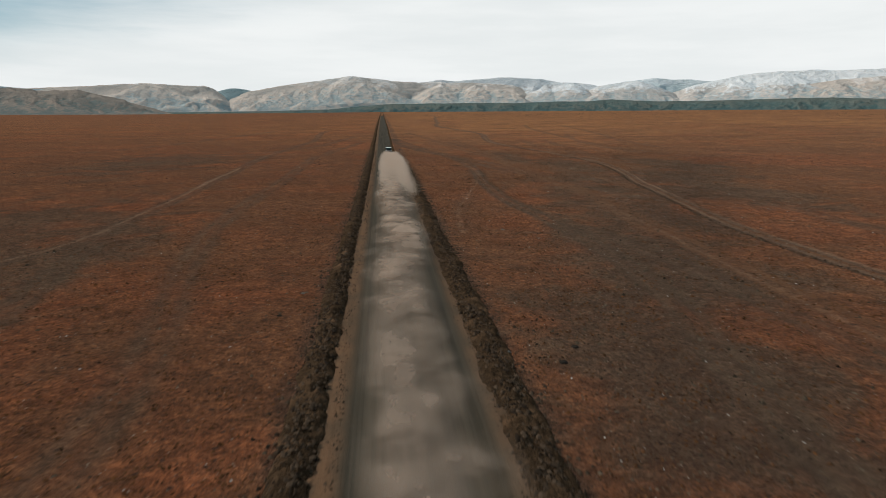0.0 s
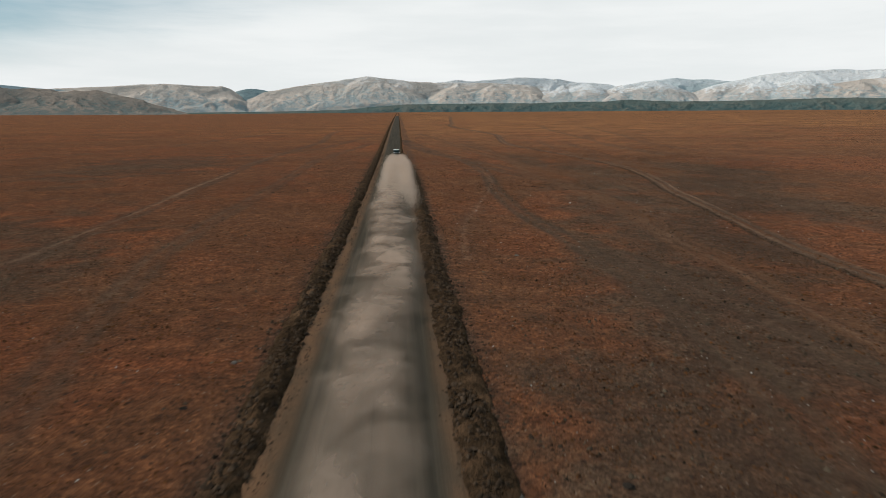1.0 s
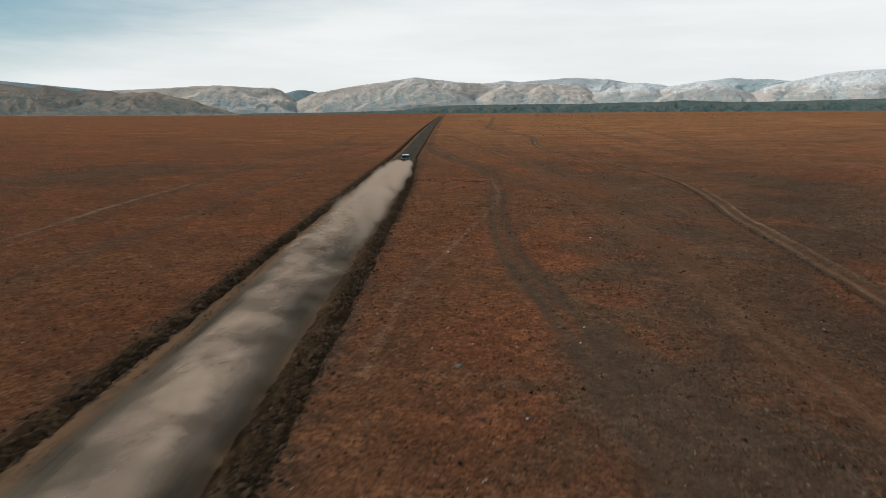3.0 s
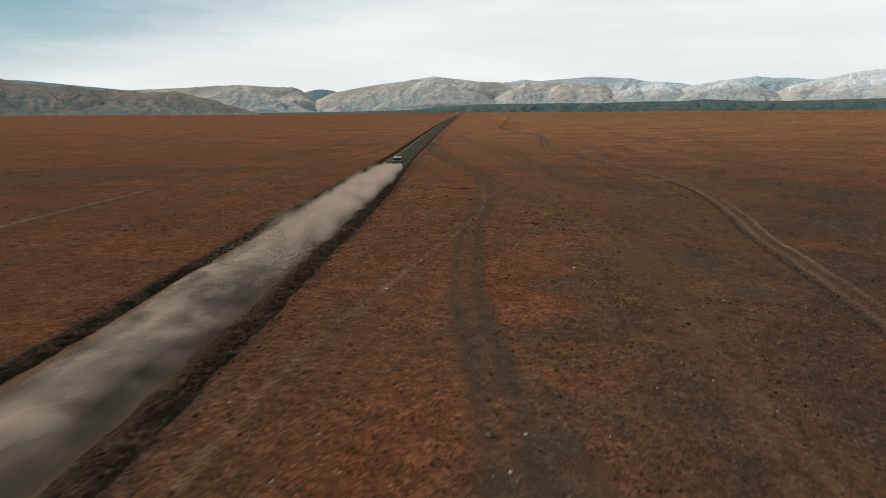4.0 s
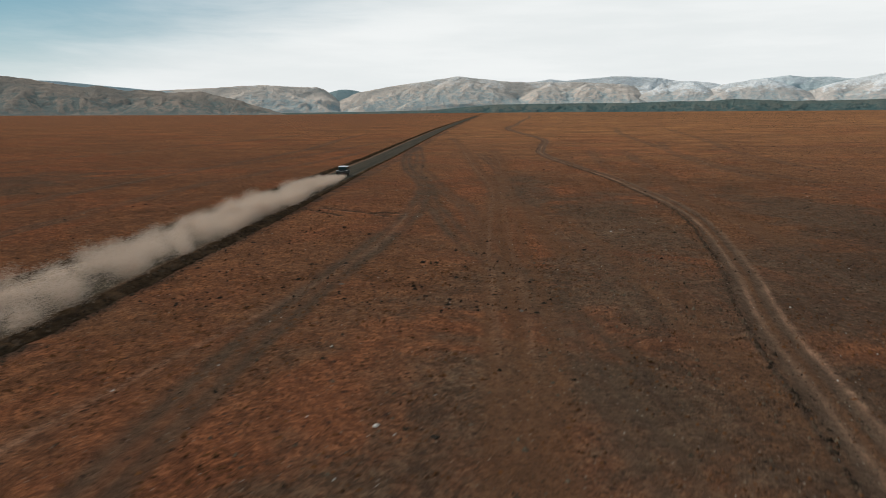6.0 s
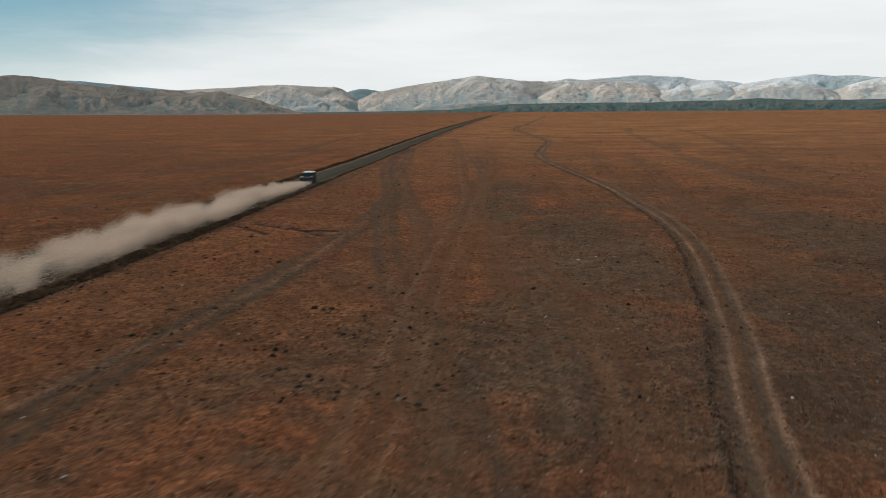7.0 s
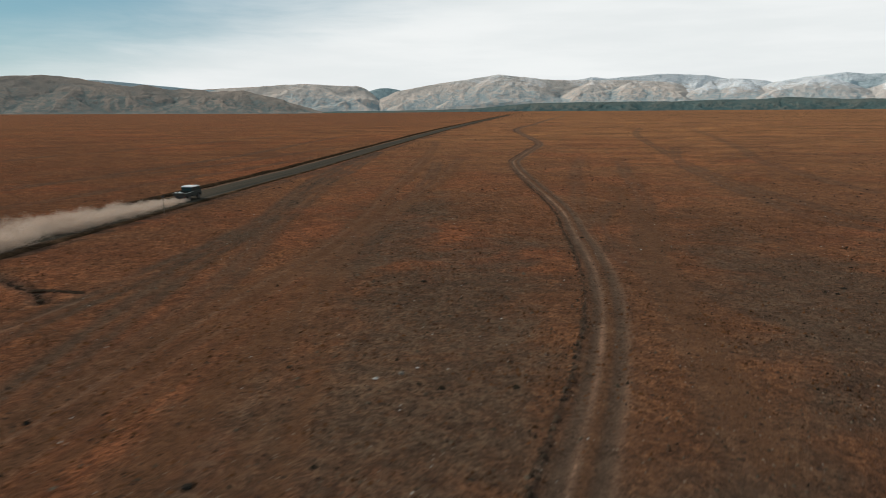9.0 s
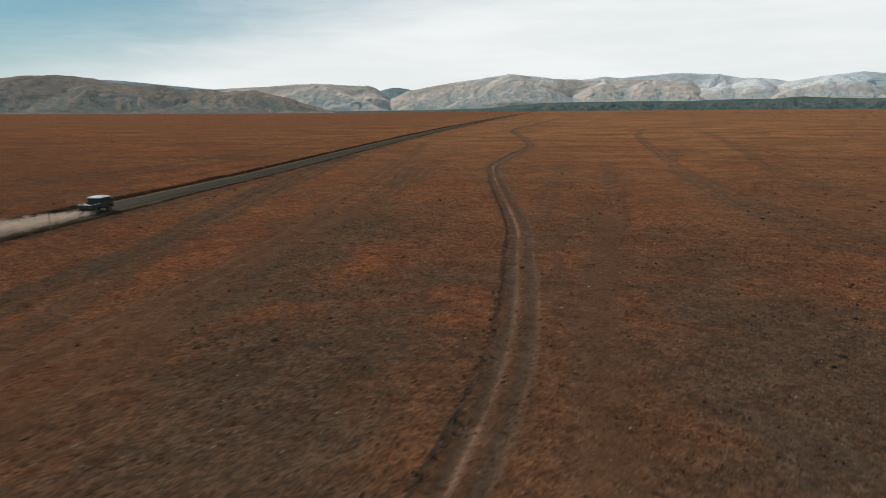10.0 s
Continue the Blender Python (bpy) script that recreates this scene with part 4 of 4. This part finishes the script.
def truck():
    white = plain("white_truck_paint", (0.74, 0.74, 0.72), 0.35, wear=0.35)
    olive = plain("grey_green_truck_paint", (0.022, 0.027, 0.024), 0.6, wear=0.4, dirt=(0.050, 0.040, 0.032), spec=0.25)
    wood = plain("dusty_bed_boards", (0.070, 0.057, 0.047), 0.85, wear=0.5, dirt=(0.10, 0.078, 0.06))
    black = plain("black_rubber", (0.022, 0.022, 0.022), 0.85, wear=0.6)
    steel = plain("dusty_steel", (0.07, 0.065, 0.06), 0.6, 0.4, wear=0.4, dirt=(0.08, 0.065, 0.05))
    dark = glass("truck_glass", (0.018, 0.035, 0.035))
    red = plain("red_lens", (0.35, 0.02, 0.015), 0.25, wear=0.2)
    orange = plain("orange_lens", (0.75, 0.20, 0.03), 0.3, wear=0.1)
    sack = plain("white_sack", (0.68, 0.67, 0.64), 0.8, wear=0.3)
    t = new("pickup_truck")
    tagged(t, "dusty grey crew-cab pickup truck with white roof on the gravel road", "truck")
    # chassis and running gear
    part("chassis", block(-0.42, 0.42, -2.22, 2.1, 0.48, 0.66, 0.02), steel, t)
    for y in (-1.32, 1.35):
        part("axle", disc(0.07, 1.4, 0, y, 0.38, 12, 0.0), steel, t)
    for y in (-1.32, 1.35):
        for s in (-1, 1):
            wheel = part("wheel", disc(0.39, 0.25, s * 0.78, y, 0.39, 32, 0.05), black, t, "dusty black tyre")
            part("rim", disc(0.22, 0.03, s * 0.905, y, 0.39, 20, 0.01), steel, wheel)
            part("hub_cap", disc(0.08, 0.05, s * 0.915, y, 0.39, 12, 0.01), steel, wheel)
    # cab: lower body cut out over the front wheels, doors, front
    part("cab_body", prism([(-0.42, 0.60), (-0.42, 1.32), (2.02, 1.34), (2.16, 1.20), (2.20, 0.62), (1.86, 0.62), (1.76, 0.82), (1.55, 0.92), (1.15, 0.92), (0.94, 0.82), (0.84, 0.60)], -0.87, 0.87, 0.04), olive, t, "dusty grey-green lower cab")
    for s in (-1, 1):
        for y0, y1 in ((-0.32, 0.62), (0.68, 1.72)):
            low = 0.64 if y0 < 0 else 0.96
            door = part("door", prism([(y0, low), (y0, 1.29), (y1, 1.29), (y1, low)], s * 0.865, s * 0.893, 0.012), olive, t)
            part("door_handle", block(s * 0.893, s * 0.92, y0 + 0.06, y0 + 0.2, 1.16, 1.19, 0.005), black, door)
        part("wheel_arch", prism([(0.84, 0.62), (0.92, 0.84), (1.14, 0.95), (1.56, 0.95), (1.78, 0.84), (1.88, 0.62), (1.84, 0.62), (1.74, 0.81), (1.54, 0.91), (1.16, 0.91), (0.96, 0.81), (0.88, 0.62)], s * 0.86, s * 0.91, 0.008), black, t)
    # glasshouse: posts, roof, panes
    part("pillars", prism([(-0.40, 1.30), (-0.35, 1.93), (1.72, 1.93), (2.02, 1.30)], -0.83, 0.83, 0.05), olive, t)
    part("roof", prism([(-0.43, 1.88), (-0.37, 1.99), (0.7, 2.04), (1.64, 1.99), (1.79, 1.88)], -0.84, 0.84, 0.05), white, t, "white cab roof")
    part("drip_rail", block(-0.87, 0.87, -0.44, 1.81, 1.865, 1.895, 0.01), white, t)
    for k in range(3):
        part("roof_rib", block(-0.52 + 0.52 * k - 0.03, -0.52 + 0.52 * k + 0.03, -0.2, 1.5, 2.02, 2.05, 0.01), white, t)
    part("rear_window", prism([(-0.425, 1.40), (-0.385, 1.83), (-0.365, 1.83), (-0.405, 1.40)], -0.70, 0.70, 0.006), dark, t, "dark rear window")
    part("windscreen", prism([(2.0, 1.40), (1.775, 1.85), (1.795, 1.85), (2.02, 1.40)], -0.74, 0.74, 0.006), dark, t, "dark windscreen")
    for s in (-1, 1):
        for y0, y1, y2, y3 in ((-0.30, 0.60, 0.60, -0.27), (0.70, 1.82, 1.62, 0.70)):
            part("side_window", prism([(y0, 1.37), (y1, 1.37), (y2, 1.84), (y3, 1.84)], s * 0.828, s * 0.842, 0.004), dark, t, "dark side window")
        mirror = part("mirror_arm", block(s * 0.87, s * 1.07, 1.86, 1.89, 1.42, 1.445, 0.006), black, t)
        part("mirror", block(s * 1.0, s * 1.13, 1.84, 1.90, 1.40, 1.68, 0.02), black, mirror)
        part("headlight", disc(0.10, 0.05, 0, 0, 0, 18, 0.01), sack, t).matrix_basis = pose(s * 0.60, 2.19, 0.92, 0, 0, 90)
    part("front_bumper", block(-0.88, 0.88, 2.2, 2.3, 0.50, 0.63, 0.02), steel, t)
    part("grille", block(-0.40, 0.40, 2.165, 2.20, 0.74, 0.98, 0.01), black, t)
    part("marker_lamp", block(-0.07, 0.07, 1.18, 1.32, 2.03, 2.15, 0.03), orange, t, "small orange roof lamp")
    # short load bed with drop sides
    part("bed_floor", block(-0.90, 0.90, -2.26, -0.50, 0.78, 0.84, 0.01), wood, t)
    for s in (-1, 1):
        side = part("bed_side", block(s * 0.93 - 0.03, s * 0.93 + 0.03, -2.25, -0.50, 0.74, 1.24, 0.012), olive, t)
        part("side_rail", block(s * 0.93 - 0.035, s * 0.93 + 0.035, -2.25, -0.50, 1.225, 1.255, 0.008), white, side, "pale worn top edge")
        for k in range(3):
            part("side_rib", block(s * 0.96 - 0.012, s * 0.96 + 0.018, -2.1 + 0.68 * k, -2.02 + 0.68 * k, 0.76, 1.22, 0.008), olive, side)
    part("headboard", block(-0.90, 0.90, -0.535, -0.485, 0.80, 1.36, 0.012), olive, t)
    gate = part("tailgate", block(-0.95, 0.95, -2.32, -2.26, 0.74, 1.24, 0.012), wood, t, "dusty grey-brown tailgate")
    part("gate_rail", block(-0.95, 0.95, -2.335, -2.245, 1.215, 1.255, 0.01), white, gate, "pale worn top edge")
    for k in range(2):
        part("gate_latch", block(-0.62 + 1.2 * k, -0.56 + 1.2 * k, -2.34, -2.32, 0.9, 1.16, 0.005), steel, gate)
    part("rear_bumper", block(-0.80, 0.80, -2.35, -2.27, 0.50, 0.60, 0.015), steel, t)
    for s in (-1, 1):
        part("tail_lamp", block(s * 0.74 - 0.10, s * 0.74 + 0.10, -2.37, -2.34, 0.63, 0.72, 0.01), red, t)
        part("mud_flap", block(s * 0.78 - 0.14, s * 0.78 + 0.14, -1.84, -1.82, 0.28, 0.74, 0.0), black, t)
    return t, sack


TRUCK_X, TRUCK_Y = 1.95, 209.0
pickup, sack_paint = truck()
pickup.matrix_basis = pose(TRUCK_X, TRUCK_Y, 0.06)


def load_sack():
    bm = bmesh.new()
    bmesh.ops.create_icosphere(bm, subdivisions=3, radius=0.3)
    for v in bm.verts:
        k = 1 + 0.25 * noise.noise(v.co * 4)
        v.co = Vector((v.co.x * 0.9 * k, v.co.y * 1.3 * k, max(v.co.z * 0.75 * k, -0.17) + 0.17))
    me = bpy.data.meshes.new("sack")
    bm.to_mesh(me)
    bm.free()
    for f in me.polygons:
        f.use_smooth = True
    me.materials.append(sack_paint)
    return tagged(new("sack", me), "full white sack lying in the truck's load bed", "sack")


load_sack().matrix_basis = pose(TRUCK_X - 0.60, TRUCK_Y - 1.15, 0.895)


# ---- dust behind the truck ----
def dust_trail(length, puffs, flecks, seed):
    """The fresh dust: very many tiny flecks, gathered in puffs that grow with the distance behind the wheels."""
    g = np.random.default_rng(seed)
    s = length * g.random(puffs) ** 1.1
    grow = 1 - np.exp(-s / 17)
    side = np.where(g.random(puffs) < 0.5, -1, 1) * 0.8
    r = 0.40 + 0.85 * grow * g.uniform(0.45, 1.35, puffs)
    px = TRUCK_X + 0.1 + 0.35 * grow + side * (1 + 1.7 * grow * g.uniform(-0.4, 1.25, puffs))
    pz = 0.1 + r * 0.42 + 1.15 * grow * g.random(puffs) ** 1.6
    py = TRUCK_Y - 1.9 - s
    share = np.clip(2.2 * (1.0 - s / length), 0, 1) * r ** 2.0 * g.uniform(0.2, 1.0, puffs) ** 1.3
    grit = 0.046 + 0.030 * np.exp(-s / 28)
    share = share / grit ** 2
    own = g.choice(puffs, flecks, p=share / share.sum())
    way = g.normal(0, 1, (flecks, 3))
    way /= np.linalg.norm(way, axis=1, keepdims=True)
    off = way * (g.random(flecks) ** 0.55 * (0.8 + 0.35 * g.random(flecks)))[:, None] * r[own][:, None]
    c = np.stack([px[own], py[own], pz[own]], -1) + off * np.array([1, 1.3, 0.9])
    c[:, 2] = np.abs(c[:, 2] - 0.1) + 0.1
    size = grit[own] * g.uniform(0.75, 1.25, flecks)
    tri = g.normal(0, 1, (flecks, 3, 3))
    tri /= np.linalg.norm(tri, axis=2, keepdims=True)
    v = c[:, None] + tri * size[:, None, None]
    ob = new("dust_trail", mesh_of("dust_trail", v.reshape(-1, 3), np.arange(flecks * 3).reshape(-1, 3), dust_material()))
    return tagged(ob, "pale tan dust hanging over the road behind the truck", "dust", kind="stuff")


dust_trail(112.0, 640, 800000, 5)


def dust_veil(seed):
    """The older dust, which thins out: loose billowing sheets over the road, one above the other."""
    m, n = material("thin_dust")
    p = position(n)
    wisp = n.ramp(n.noise(n.stretch(p, 1.0, 0.8, 1.3), 0.40, 6.0, 0.55, 0.3), 0.34, 0.62, 0.30, 1.2)
    thick = n.math("MULTIPLY", n.attr("thick"), wisp, clamp=True)
    c = (0.56, 0.425, 0.335)
    dust = n.node("ShaderNodeMixShader", {0: 0.5, 1: n.node("ShaderNodeBsdfDiffuse", {"Color": c}).outputs[0], 2: n.node("ShaderNodeBsdfTranslucent", {"Color": c}).outputs[0]}).outputs[0]
    n.node("ShaderNodeOutputMaterial", {0: n.node("ShaderNodeMixShader", {0: thick, 1: n.node("ShaderNodeBsdfTransparent").outputs[0], 2: dust}).outputs[0]})
    veil = new("dust_veil")
    tagged(veil, "thin tan dust settling over the gravel road", "dust", kind="stuff")
    for k in range(2):
        X, Y = np.meshgrid(np.arange(-3.2, 6.8, 0.25), np.arange(10, 135, 0.35))
        puff = np.clip(2.2 * fbm(X / 3.0 + 9 * k, Y / 4.2, 3, seed + 10 * k, 0.5) - 0.6, 0, 1)
        axis = 1.6 + 0.6 * np.sin(Y / 11 + 2 * k)
        across = np.clip(1.1 - ((X - axis) / (3.3 - 0.5 * k)) ** 2, 0, 1)
        along = np.clip((Y - 8) / 50, 0.62, 1) * np.clip((135 - Y) / 35, 0, 1)
        Z = 0.15 + 0.3 * k + across ** 0.8 * np.clip((Y - 10) / 70, 0.3, 1) * (0.5 + 0.5 * k + 0.14 * puff)
        ob = sheet("veil", X, Y, Z, m, True, thick=(0.86 - 0.1 * k) * across ** 2.0 * along * (0.25 + 0.75 * puff))
        ob.parent = veil
    return veil


dust_veil(131)


# ---- the marker post at the roadside ----
def marker_post():
    grey = plain("weathered_post", (0.10, 0.085, 0.07), 0.85, wear=0.3)
    tin = plain("dark_tin_plate", (0.035, 0.035, 0.035), 0.6, wear=0.3)
    p = new("marker_post")
    tagged(p, "thin roadside post with a small dark plate on top", "post")
    part("pole", block(-0.04, 0.04, -0.04, 0.04, -0.1, 2.15, 0.01, 0.8), grey, p)
    part("plate", block(-0.20, 0.20, -0.07, -0.04, 1.98, 2.16, 0.01), tin, p, "small dark plate")
    return p


marker_post().matrix_basis = pose(5.2, 197.2, 0.0, 0, 0, 12)
